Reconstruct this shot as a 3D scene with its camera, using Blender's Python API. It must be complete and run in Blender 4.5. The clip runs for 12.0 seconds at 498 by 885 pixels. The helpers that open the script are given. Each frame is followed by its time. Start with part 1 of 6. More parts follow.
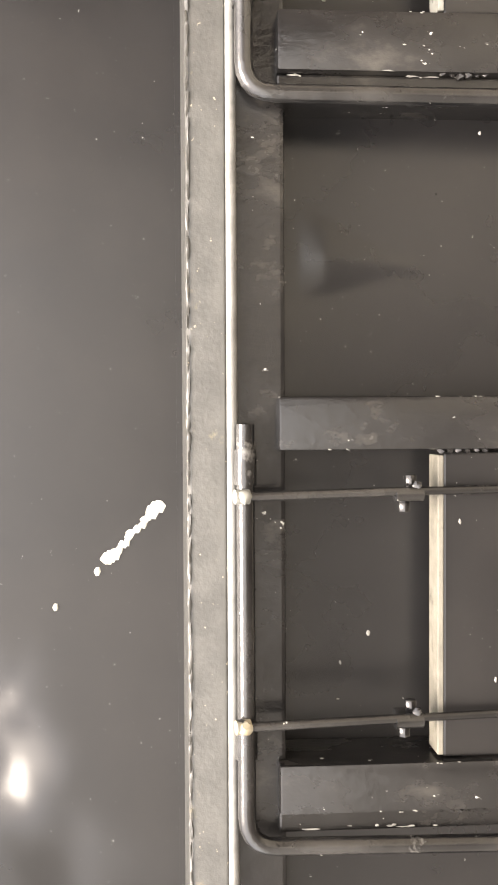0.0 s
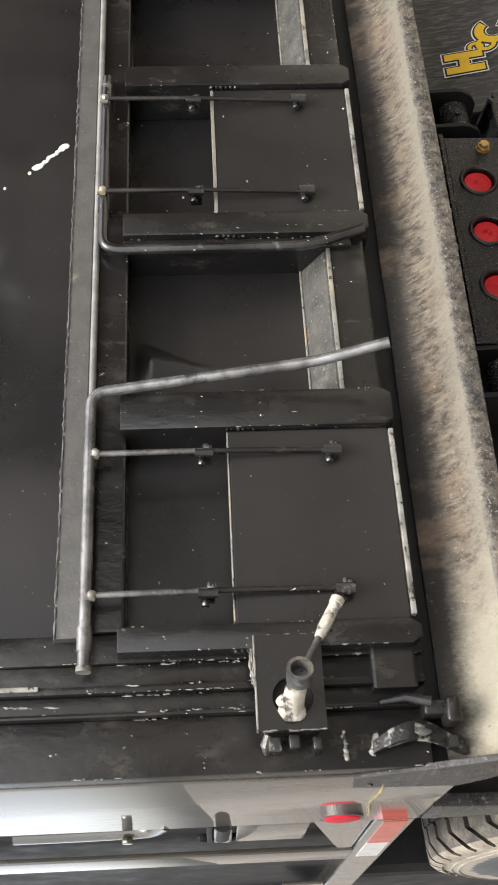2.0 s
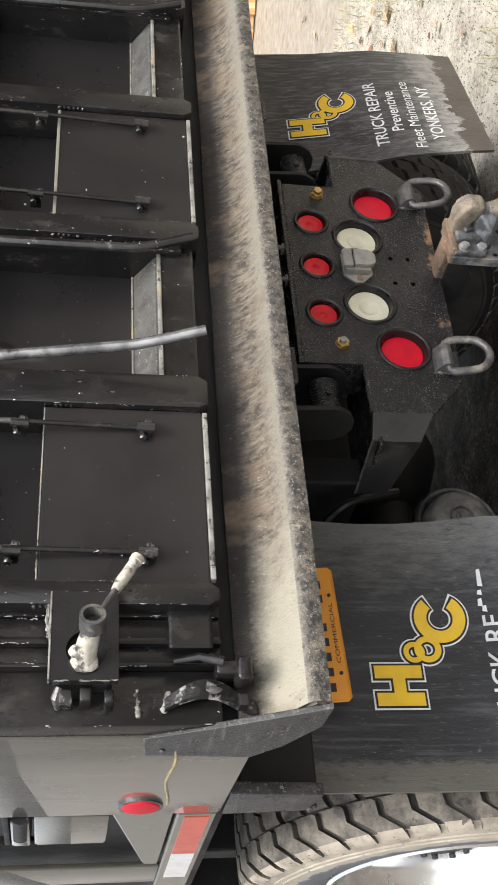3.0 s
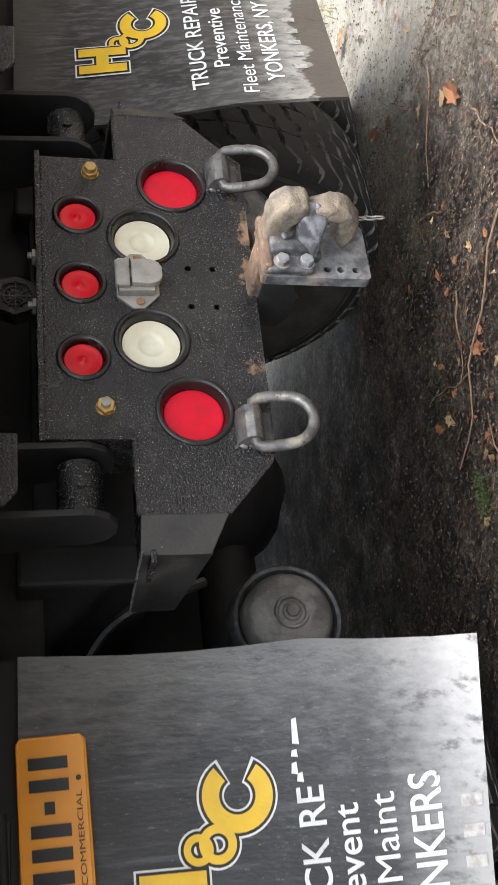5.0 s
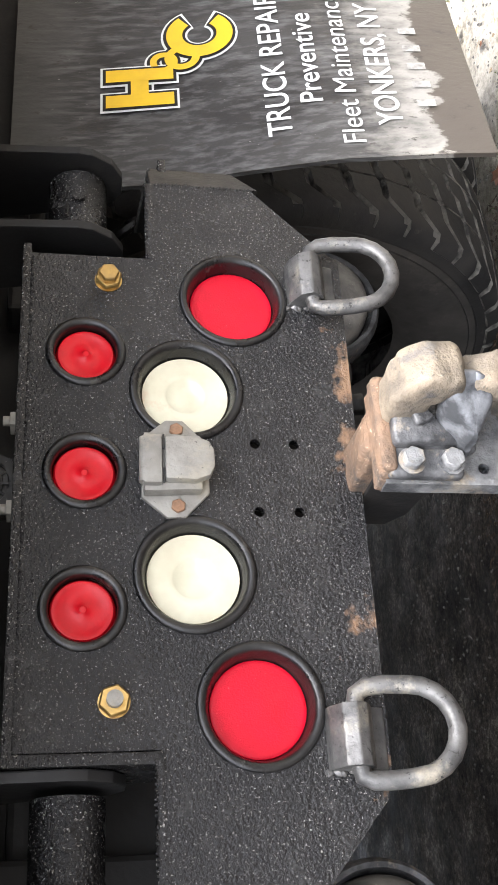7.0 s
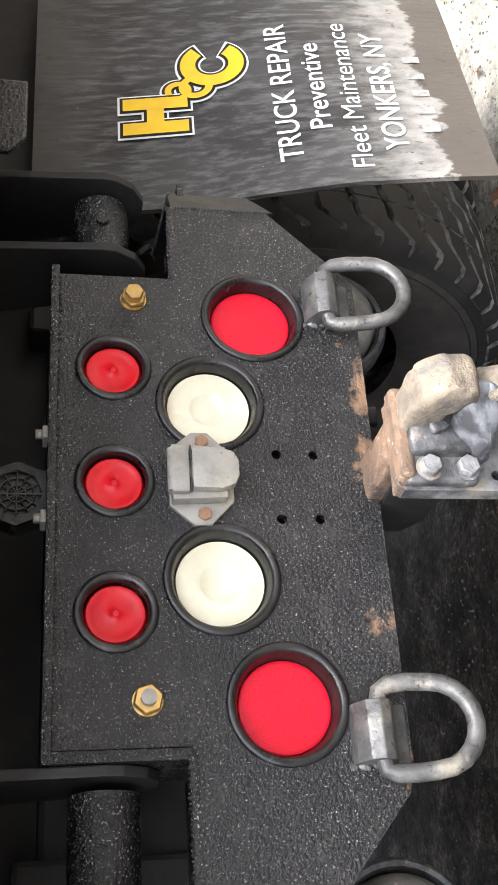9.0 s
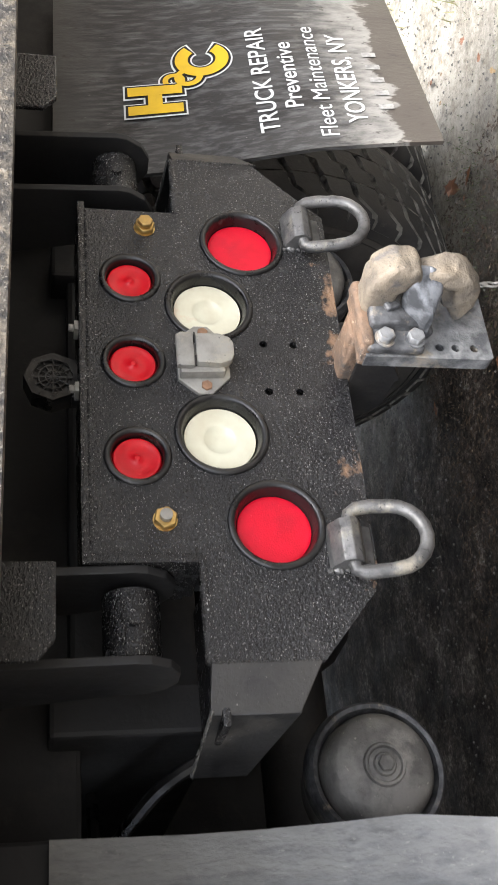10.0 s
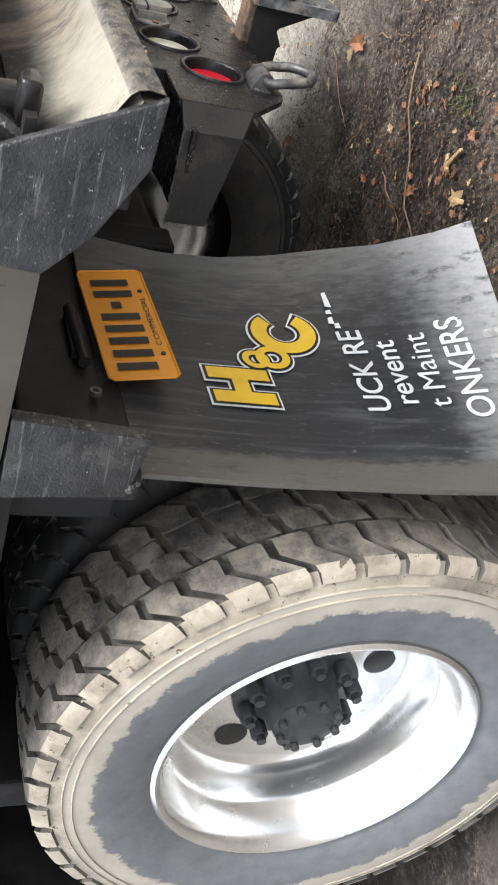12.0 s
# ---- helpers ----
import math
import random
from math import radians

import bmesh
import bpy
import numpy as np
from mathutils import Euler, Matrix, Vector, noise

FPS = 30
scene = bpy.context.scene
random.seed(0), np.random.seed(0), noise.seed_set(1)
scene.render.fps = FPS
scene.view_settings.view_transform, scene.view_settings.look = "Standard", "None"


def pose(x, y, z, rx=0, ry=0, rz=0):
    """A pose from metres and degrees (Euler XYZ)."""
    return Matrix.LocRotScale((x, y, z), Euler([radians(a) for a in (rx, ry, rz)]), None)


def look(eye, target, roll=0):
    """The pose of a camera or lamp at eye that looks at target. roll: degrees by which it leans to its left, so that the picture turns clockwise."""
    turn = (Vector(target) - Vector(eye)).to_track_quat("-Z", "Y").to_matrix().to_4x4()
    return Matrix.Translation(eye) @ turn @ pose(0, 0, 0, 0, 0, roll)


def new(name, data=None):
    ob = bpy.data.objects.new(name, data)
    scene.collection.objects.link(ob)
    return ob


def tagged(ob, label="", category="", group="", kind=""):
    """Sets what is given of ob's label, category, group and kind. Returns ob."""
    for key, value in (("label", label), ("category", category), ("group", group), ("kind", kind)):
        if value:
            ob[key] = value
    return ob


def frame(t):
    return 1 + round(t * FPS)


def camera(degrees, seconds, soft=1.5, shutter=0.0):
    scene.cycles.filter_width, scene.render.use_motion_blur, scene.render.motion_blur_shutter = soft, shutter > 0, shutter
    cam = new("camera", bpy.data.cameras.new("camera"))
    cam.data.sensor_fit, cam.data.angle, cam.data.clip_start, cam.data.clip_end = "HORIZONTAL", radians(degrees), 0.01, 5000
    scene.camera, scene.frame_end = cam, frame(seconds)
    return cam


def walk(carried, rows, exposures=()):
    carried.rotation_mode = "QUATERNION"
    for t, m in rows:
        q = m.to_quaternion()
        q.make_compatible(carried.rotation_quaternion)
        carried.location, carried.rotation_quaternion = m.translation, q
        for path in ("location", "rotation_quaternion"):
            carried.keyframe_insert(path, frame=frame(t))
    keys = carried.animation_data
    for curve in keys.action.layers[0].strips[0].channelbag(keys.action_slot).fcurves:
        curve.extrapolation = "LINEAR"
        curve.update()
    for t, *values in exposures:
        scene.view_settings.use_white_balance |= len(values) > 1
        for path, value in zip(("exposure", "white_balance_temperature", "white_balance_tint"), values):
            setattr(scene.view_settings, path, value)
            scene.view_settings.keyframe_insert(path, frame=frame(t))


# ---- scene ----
cam = camera(26.7, 12.0, shutter=0.12)
PATH = [
    (0, (0.25, -1.436, 1.866), (0.19, 0.558, 1.719), -90.4),
    (0.5, (-0.218, -1.521, 1.805), (0.234, 0.417, 1.606), -90.5),
    (1, (-0.747, -1.621, 1.699), (0.019, 0.215, 1.499), -91.8),
    (1.5, (-1.219, -1.721, 1.651), (-0.311, 0.061, 1.607), -92.9),
    (2, (-1.588, -1.876, 1.603), (-0.619, -0.13, 1.51), -91.6),
    (2.5, (-1.804, -1.798, 1.553), (-0.68, -0.156, 1.357), -89.4),
    (3, (-1.844, -1.804, 1.501), (-0.694, -0.202, 1.171), -88.1),
    (3.5, (-1.799, -1.888, 1.439), (-0.695, -0.277, 1.009), -87.9),
    (3.7, (-1.785, -1.907, 1.404), (-0.7, -0.289, 0.953), -88.1),
    (5.3, (-0.932, -1.336, 1.0), (-0.017, 0.384, 0.55), -89.9),
    (5.5, (-0.796, -1.231, 0.989), (0.124, 0.483, 0.524), -88.9),
    (6, (-0.571, -1.104, 0.952), (0.316, 0.646, 0.561), -88.3),
    (6.5, (-0.501, -1.053, 0.949), (0.389, 0.7, 0.585), -88.3),
    (8.5, (-0.516, -1.1, 0.961), (0.385, 0.65, 0.605), -89.3),
    (9, (-0.536, -1.095, 0.992), (0.396, 0.636, 0.621), -88.8),
    (9.5, (-0.627, -1.133, 1.016), (0.337, 0.579, 0.644), -88.6),
    (10, (-0.889, -1.218, 1.06), (0.143, 0.447, 0.654), -89.1),
    (10.5, (-1.295, -1.252, 1.206), (-0.187, 0.311, 0.633), -89.1),
    (11, (-1.74, -1.217, 1.316), (-0.539, 0.236, 0.647), -88.6),
    (11.5, (-2.115, -0.955, 1.4), (-0.77, 0.311, 0.633), -86.5),
    (12, (-2.288, -0.647, 1.38), (-0.816, 0.501, 0.661), -86.5),
]
EXPOSURE = [
    (0.0, 2.58, 7350, 14), (0.5, 2.98, 7100, 13), (1.0, 3.0, 6900, 12), (1.5, 2.6, 6700, 12), (2.0, 1.5, 6700, 11),
    (2.5, 1.52, 6600, 11), (3.0, 1.52, 6500, 11), (3.5, 1.5, 6500, 11), (5.5, 2.25, 6300, 12), (6.5, 2.63, 6300, 13), (9.0, 2.65, 6300, 13), (9.5, 2.48, 6300, 12), (10.0, 2.38, 6300, 12), (10.5, 2.18, 6400, 11), (11.0, 1.87, 6400, 11), (11.5, 1.88, 6300, 11), (12.0, 1.8, 6300, 11),
]
walk(cam, [(t, look(eye, target, roll)) for t, eye, target, roll in PATH], EXPOSURE)

# ---- light: a bright, thinly overcast day ----
SUN_UP, SUN_ROUND = 63.0, 192.0
world = bpy.data.worlds.new("sky")
scene.world = world
world.use_nodes = True
wn, wl = world.node_tree.nodes, world.node_tree.links
wn.clear()
sky = wn.new("ShaderNodeTexSky")
sky.sky_type, sky.sun_disc = "NISHITA", False
sky.sun_elevation, sky.sun_rotation = radians(SUN_UP), radians(SUN_ROUND)
sky.dust_density = 4.0
pale = wn.new("ShaderNodeHueSaturation")
pale.inputs["Saturation"].default_value = 0.35
back = wn.new("ShaderNodeBackground")
back.inputs["Strength"].default_value = 0.15
wout = wn.new("ShaderNodeOutputWorld")
wl.new(sky.outputs[0], pale.inputs["Color"])
wl.new(pale.outputs[0], back.inputs["Color"])
wl.new(back.outputs[0], wout.inputs["Surface"])
sun = new("sun", bpy.data.lights.new("sun", "SUN"))
sun.data.energy, sun.data.angle, sun.data.color = 1.15, radians(30), (1.0, 0.96, 0.9)
sun.matrix_world = look(Vector((0, 0, 20)) + 20 * Vector((math.sin(radians(SUN_ROUND)) * math.cos(radians(SUN_UP)), math.cos(radians(SUN_ROUND)) * math.cos(radians(SUN_UP)), math.sin(radians(SUN_UP)))), (0, 0, 20))


# ---- materials ----
def rgb(c):
    return (*c, 1.0)


def surface(name, base, second=None, scale=6.0, mix=(0.4, 0.65), rough=(0.5, 0.7), metal=0.0, bump=0.0, bump_scale=80.0, stretch=(1, 1, 1),
            dirt_sheen=None, dirt_sheen_scale=3.0, dirt_sheen_range=(0.5, 0.7), specks=None, speck_scale=60.0, speck_cut=0.72, streak=None, coat=0.0, zones=(), per_object=0.0, spec=0.5, grit=()):
    """A node material: two-tone base, coarse dirt or sheen, small chips or glints, fine relief."""
    m = bpy.data.materials.new(name)
    m.use_nodes = True
    n, l = m.node_tree.nodes, m.node_tree.links
    b = n["Principled BSDF"]
    co = n.new("ShaderNodeTexCoord")
    mp = n.new("ShaderNodeMapping")
    mp.inputs["Scale"].default_value = stretch
    l.new(co.outputs["Object"], mp.inputs["Vector"])

    def nz(sc, detail=6.0, vec=mp, ro=0.6):
        t = n.new("ShaderNodeTexNoise")
        t.inputs["Scale"].default_value, t.inputs["Detail"].default_value, t.inputs["Roughness"].default_value = sc, detail, ro
        l.new(vec.outputs[0], t.inputs["Vector"])
        return t.outputs["Fac"]

    def band(fac, lo, hi):
        r = n.new("ShaderNodeMapRange")
        r.inputs["From Min"].default_value, r.inputs["From Max"].default_value = lo, hi
        l.new(fac, r.inputs["Value"])
        return r.outputs["Result"]

    def blend(fac, a, c):
        x = n.new("ShaderNodeMix")
        x.data_type = "RGBA"
        l.new(fac, x.inputs[0])
        if isinstance(a, tuple):
            x.inputs[6].default_value = rgb(a)
        else:
            l.new(a, x.inputs[6])
        x.inputs[7].default_value = rgb(c)
        return x.outputs[2]

    first = nz(scale)
    second = second or tuple(0.6 * v for v in base)
    colour = blend(band(first, *mix), base, second)
    rough_fac = band(first, 0.3, 0.7)
    if streak:
        ms = n.new("ShaderNodeMapping")
        ms.inputs["Scale"].default_value = streak[1]
        l.new(co.outputs["Object"], ms.inputs["Vector"])
        colour = blend(band(nz(streak[2], 5.0, ms), *streak[3]), colour, streak[0])
    if dirt_sheen:
        colour = blend(band(nz(dirt_sheen_scale, 9.0, ro=0.7), *dirt_sheen_range), colour, dirt_sheen)
    if specks:
        colour = blend(band(nz(speck_scale, 3.0, ro=0.75), speck_cut, speck_cut + 0.03), colour, specks)
    for tint, axis, lo, hi, sc, amp in zones:
        sp = n.new("ShaderNodeSeparateXYZ")
        l.new(co.outputs["Object"], sp.inputs[0])
        ad = n.new("ShaderNodeMath")
        ad.operation, ad.inputs[1].default_value = "MULTIPLY_ADD", amp
        l.new(nz(sc, 7.0, ro=0.65), ad.inputs[0])
        l.new(sp.outputs[axis], ad.inputs[2])
        colour = blend(band(ad.outputs[0], lo + amp / 2, hi + amp / 2), colour, tint)
    for tint, sc, lo, hi in grit:
        colour = blend(band(nz(sc, 4.0, ro=0.7), lo, hi), colour, tint)
    if per_object:
        oi = n.new("ShaderNodeObjectInfo")
        hs = n.new("ShaderNodeHueSaturation")
        v = n.new("ShaderNodeMapRange")
        v.inputs["To Min"].default_value, v.inputs["To Max"].default_value = 1 - per_object, 1 + per_object
        l.new(oi.outputs["Random"], v.inputs["Value"])
        l.new(v.outputs[0], hs.inputs["Value"])
        l.new(colour, hs.inputs["Color"])
        colour = hs.outputs[0]
    l.new(colour, b.inputs["Base Color"])
    rr = n.new("ShaderNodeMapRange")
    rr.inputs["To Min"].default_value, rr.inputs["To Max"].default_value = rough
    l.new(rough_fac, rr.inputs["Value"])
    l.new(rr.outputs[0], b.inputs["Roughness"])
    b.inputs["Metallic"].default_value = metal
    b.inputs["Specular IOR Level"].default_value = spec
    b.inputs["Coat Weight"].default_value = coat
    if bump:
        bp = n.new("ShaderNodeBump")
        bp.inputs["Strength"].default_value, bp.inputs["Distance"].default_value = bump, 0.004
        l.new(nz(bump_scale, 8.0), bp.inputs["Height"])
        l.new(bp.outputs[0], b.inputs["Normal"])
    return m


M = {}
M["paint"] = surface("black_paint", (0.009, 0.0088, 0.009), (0.016, 0.015, 0.0145), 7, rough=(0.13, 0.36), bump=0.28, bump_scale=34, stretch=(1.4, 1.4, 0.8), dirt_sheen=(0.05, 0.046, 0.04), dirt_sheen_scale=14, dirt_sheen_range=(0.56, 0.74), specks=(0.55, 0.55, 0.52), speck_scale=60, speck_cut=0.7, spec=0.5)
# soft mottling stands in for blurred reflections, put into the colour
M["skin"] = surface("black_sheet", (0.0105, 0.0102, 0.0108), (0.016, 0.015, 0.0148), 2.5, rough=(0.2, 0.42), bump=0.12, bump_scale=6, dirt_sheen=(0.022, 0.02, 0.019), dirt_sheen_scale=2.6, dirt_sheen_range=(0.48, 0.8), specks=(0.4, 0.4, 0.38), speck_scale=130, speck_cut=0.715, spec=0.5)
M["pipe"] = surface("worn_bright_pipe", (0.3, 0.3, 0.295), (0.12, 0.12, 0.12), 14, mix=(0.42, 0.6), metal=0.6, rough=(0.14, 0.3), coat=0.4, bump=0.15, bump_scale=120, dirt_sheen=(0.035, 0.035, 0.034), dirt_sheen_scale=12, dirt_sheen_range=(0.56, 0.68))
M["dark_pipe"] = surface("black_pipe_paint", (0.008, 0.008, 0.0085), (0.03, 0.029, 0.028), 9, rough=(0.1, 0.24), coat=0.5, bump=0.3, bump_scale=60, dirt_sheen=(0.16, 0.155, 0.145), dirt_sheen_scale=16, dirt_sheen_range=(0.6, 0.7), specks=(0.5, 0.5, 0.47), speck_scale=60, speck_cut=0.7)
M["dusty"] = surface("dusty_flat_bar", (0.085, 0.084, 0.079), (0.062, 0.0615, 0.058), 30, rough=(0.28, 0.46), coat=0.25, bump=0.2, bump_scale=150, dirt_sheen=(0.22, 0.195, 0.13), dirt_sheen_scale=16, dirt_sheen_range=(0.62, 0.74), specks=(0.36, 0.32, 0.25), speck_scale=90, speck_cut=0.68)
M["sill"] = surface("dusty_sill", (0.075, 0.075, 0.07), (0.04, 0.04, 0.038), 24, rough=(0.35, 0.55), bump=0.3, bump_scale=150, dirt_sheen=(0.13, 0.128, 0.115), dirt_sheen_scale=18, dirt_sheen_range=(0.55, 0.68), specks=(0.32, 0.3, 0.25), speck_scale=150, speck_cut=0.63)
M["bare"] = surface("scuffed_edge", (0.3, 0.3, 0.275), (0.13, 0.125, 0.11), 25, rough=(0.35, 0.6), metal=0.2, bump=0.1, dirt_sheen=(0.4, 0.32, 0.18), dirt_sheen_scale=10, dirt_sheen_range=(0.55, 0.68), specks=(0.03, 0.03, 0.03), speck_scale=50, speck_cut=0.6)
# bend zone mixes dust and painted highlight; top zone paints shade under the tailgate
M["apron"] = surface("apron_dust_shading", (0.12, 0.1, 0.074), (0.045, 0.039, 0.032), 50, mix=(0.42, 0.58), rough=(0.55, 0.8), spec=0.3, bump=0.7, bump_scale=170, stretch=(1.3, 0.75, 0.75), streak=((0.17, 0.152, 0.12), (80, 16, 16), 1.5, (0.5, 0.7)), dirt_sheen=(0.14, 0.1, 0.066), dirt_sheen_scale=10, dirt_sheen_range=(0.54, 0.72), specks=(0.26, 0.24, 0.19), speck_scale=130, speck_cut=0.64,
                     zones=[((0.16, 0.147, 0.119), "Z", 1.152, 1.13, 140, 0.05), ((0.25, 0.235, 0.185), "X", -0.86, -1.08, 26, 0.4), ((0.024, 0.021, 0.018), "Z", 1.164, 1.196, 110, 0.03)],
                     grit=[((0.12, 0.09, 0.062), 6, 0.56, 0.72), ((0.07, 0.06, 0.048), 70, 0.62, 0.74), ((0.34, 0.315, 0.26), 120, 0.66, 0.74)])
# pale zone carries the bend's painted highlight onto the lip
M["lip"] = surface("apron_lip", (0.085, 0.075, 0.06), (0.022, 0.021, 0.02), 70, mix=(0.42, 0.58), rough=(0.45, 0.7), bump=0.9, bump_scale=170, dirt_sheen=(0.2, 0.17, 0.125), dirt_sheen_scale=30, dirt_sheen_range=(0.55, 0.66), specks=(0.2, 0.185, 0.155), speck_scale=170, speck_cut=0.6,
                   zones=[((0.16, 0.148, 0.12), "Z", 1.117, 1.13, 90, 0.03)])
# yellowish blotches put a reflection of the surroundings into the paint
M["post"] = surface("post_paint", (0.04, 0.038, 0.032), (0.1, 0.094, 0.076), 1.6, coat=1.0, spec=0.8, specks=(0.5, 0.5, 0.48), speck_scale=70, speck_cut=0.72, rough=(0.2, 0.36), bump=0.14, bump_scale=7, stretch=(1, 1.6, 0.3), dirt_sheen=(0.2, 0.16, 0.07), dirt_sheen_scale=4, dirt_sheen_range=(0.61, 0.7))
# pale specks and pale grit put the rough paint's glints into its colour
M["plate"] = surface("textured_black", (0.005, 0.005, 0.0055), (0.012, 0.0118, 0.012), 40, mix=(0.42, 0.62), rough=(0.13, 0.32), bump=0.9, bump_scale=210, dirt_sheen=(0.03, 0.028, 0.027), dirt_sheen_scale=7, dirt_sheen_range=(0.5, 0.76), specks=(0.3, 0.29, 0.27), speck_scale=340, speck_cut=0.615,
                     zones=[((0.2, 0.12, 0.07), "Z", 0.6, 0.57, 12, 0.36)], grit=[((0.12, 0.117, 0.11), 200, 0.63, 0.7), ((0.004, 0.004, 0.0045), 12, 0.52, 0.68)])
M["dusty_plate"] = surface("dusty_black", (0.013, 0.0135, 0.0145), (0.032, 0.032, 0.032), 16, mix=(0.42, 0.6), rough=(0.22, 0.42), streak=((0.14, 0.138, 0.13), (60, 4, 60), 2.0, (0.58, 0.7)), bump=0.6, bump_scale=240, dirt_sheen=(0.085, 0.082, 0.075), dirt_sheen_scale=12, dirt_sheen_range=(0.55, 0.72), specks=(0.3, 0.29, 0.26), speck_scale=200, speck_cut=0.66)
M["smooth_black"] = surface("smooth_dusty_black", (0.006, 0.006, 0.0065), (0.013, 0.0128, 0.013), 14, rough=(0.26, 0.46), bump=0.25, bump_scale=70, dirt_sheen=(0.06, 0.055, 0.048), dirt_sheen_scale=9, dirt_sheen_range=(0.52, 0.74), specks=(0.2, 0.19, 0.18), speck_scale=240, speck_cut=0.68)
M["tan_dust"] = surface("tan_dusty_black", (0.03, 0.028, 0.0245), (0.012, 0.0115, 0.011), 12, mix=(0.45, 0.65), rough=(0.45, 0.65), bump=0.3, bump_scale=150, specks=(0.2, 0.19, 0.17), speck_scale=200, speck_cut=0.68)
M["edge_dust"] = surface("dusty_worn_edge", (0.13, 0.125, 0.112), (0.04, 0.04, 0.038), 60, rough=(0.4, 0.6), bump=0.4, bump_scale=200)
M["under"] = surface("dark_chassis", (0.008, 0.008, 0.0085), (0.0145, 0.014, 0.0137), 8, rough=(0.45, 0.75), bump=0.3, bump_scale=60, dirt_sheen=(0.035, 0.032, 0.028), dirt_sheen_scale=6, dirt_sheen_range=(0.54, 0.76), spec=0.4)
M["grommet"] = surface("black_rubber", (0.006, 0.006, 0.0065), (0.014, 0.0135, 0.013), 18, rough=(0.2, 0.42), bump=0.25, bump_scale=120, dirt_sheen=(0.11, 0.1, 0.088), dirt_sheen_scale=16, dirt_sheen_range=(0.58, 0.74))
M["red"] = surface("red_lens", (0.6, 0.003, 0.022), (0.5, 0.003, 0.016), 20, rough=(0.4, 0.55), spec=0.3, bump=0.16, bump_scale=420, dirt_sheen=(0.44, 0.006, 0.02), dirt_sheen_scale=9, dirt_sheen_range=(0.5, 0.7), specks=(0.72, 0.1, 0.1), speck_scale=200, speck_cut=0.7)
M["red_dome"] = surface("red_marker_lens", (0.6, 0.003, 0.012), (0.46, 0.003, 0.01), 26, rough=(0.3, 0.42), spec=0.35, bump=0.05, bump_scale=200)
M["white_lens"] = surface("white_lens", (0.66, 0.65, 0.5), (0.56, 0.52, 0.38), 14, rough=(0.16, 0.26), bump=0.03, coat=0.4, dirt_sheen=(0.6, 0.4, 0.26), dirt_sheen_scale=15, dirt_sheen_range=(0.62, 0.78))
M["zinc"] = surface("cast_zinc", (0.29, 0.28, 0.25), (0.21, 0.2, 0.18), 30, rough=(0.45, 0.65), metal=0.2, bump=0.35, bump_scale=160, dirt_sheen=(0.36, 0.33, 0.26), dirt_sheen_scale=20, dirt_sheen_range=(0.55, 0.7), specks=(0.12, 0.11, 0.1), speck_scale=130, speck_cut=0.66)
M["brass"] = surface("yellow_zinc", (0.62, 0.42, 0.14), (0.45, 0.3, 0.12), 40, rough=(0.28, 0.45), metal=0.85, bump=0.1, bump_scale=200, dirt_sheen=(0.35, 0.18, 0.1), dirt_sheen_scale=60, dirt_sheen_range=(0.6, 0.75))
M["rusty"] = surface("rusty_screw", (0.3, 0.17, 0.1), (0.18, 0.11, 0.07), 60, rough=(0.5, 0.8), metal=0.3, bump=0.4, bump_scale=200)
M["steel"] = surface("worn_steel", (0.14, 0.138, 0.133), (0.065, 0.065, 0.064), 30, mix=(0.4, 0.62), rough=(0.32, 0.5), metal=0.4, bump=0.35, bump_scale=110, dirt_sheen=(0.3, 0.275, 0.22), dirt_sheen_scale=16, dirt_sheen_range=(0.57, 0.7), specks=(0.035, 0.034, 0.032), speck_scale=120, speck_cut=0.62)
M["muddy"] = surface("muddy_casting", (0.2, 0.165, 0.12), (0.1, 0.086, 0.067), 24, rough=(0.6, 0.85), bump=0.8, bump_scale=120, dirt_sheen=(0.08, 0.078, 0.075), dirt_sheen_scale=30, dirt_sheen_range=(0.54, 0.68), specks=(0.1, 0.085, 0.065), speck_scale=120, speck_cut=0.62)
M["brown_mud"] = surface("dried_brown_mud", (0.19, 0.12, 0.075), (0.1, 0.072, 0.052), 30, rough=(0.75, 0.95), bump=1.0, bump_scale=140, dirt_sheen=(0.06, 0.05, 0.042), dirt_sheen_scale=26, dirt_sheen_range=(0.54, 0.68), specks=(0.4, 0.32, 0.23), speck_scale=150, speck_cut=0.64)
M["greasy"] = surface("greasy_steel", (0.22, 0.225, 0.225), (0.065, 0.068, 0.072), 26, mix=(0.4, 0.6), rough=(0.32, 0.55), metal=0.2, bump=0.6, bump_scale=120, dirt_sheen=(0.3, 0.255, 0.19), dirt_sheen_scale=20, dirt_sheen_range=(0.55, 0.7))
M["grimy"] = surface("grimy_steel", (0.085, 0.087, 0.09), (0.028, 0.029, 0.031), 40, mix=(0.4, 0.6), rough=(0.4, 0.6), metal=0.1, bump=0.5, bump_scale=140, dirt_sheen=(0.26, 0.22, 0.165), dirt_sheen_scale=26, dirt_sheen_range=(0.56, 0.7))
M["tongue"] = surface("bright_worn_steel", (0.15, 0.157, 0.168), (0.045, 0.048, 0.052), 40, mix=(0.4, 0.58), rough=(0.4, 0.55), metal=0.25, bump=0.25, bump_scale=70, dirt_sheen=(0.32, 0.26, 0.18), dirt_sheen_scale=26, dirt_sheen_range=(0.6, 0.72))
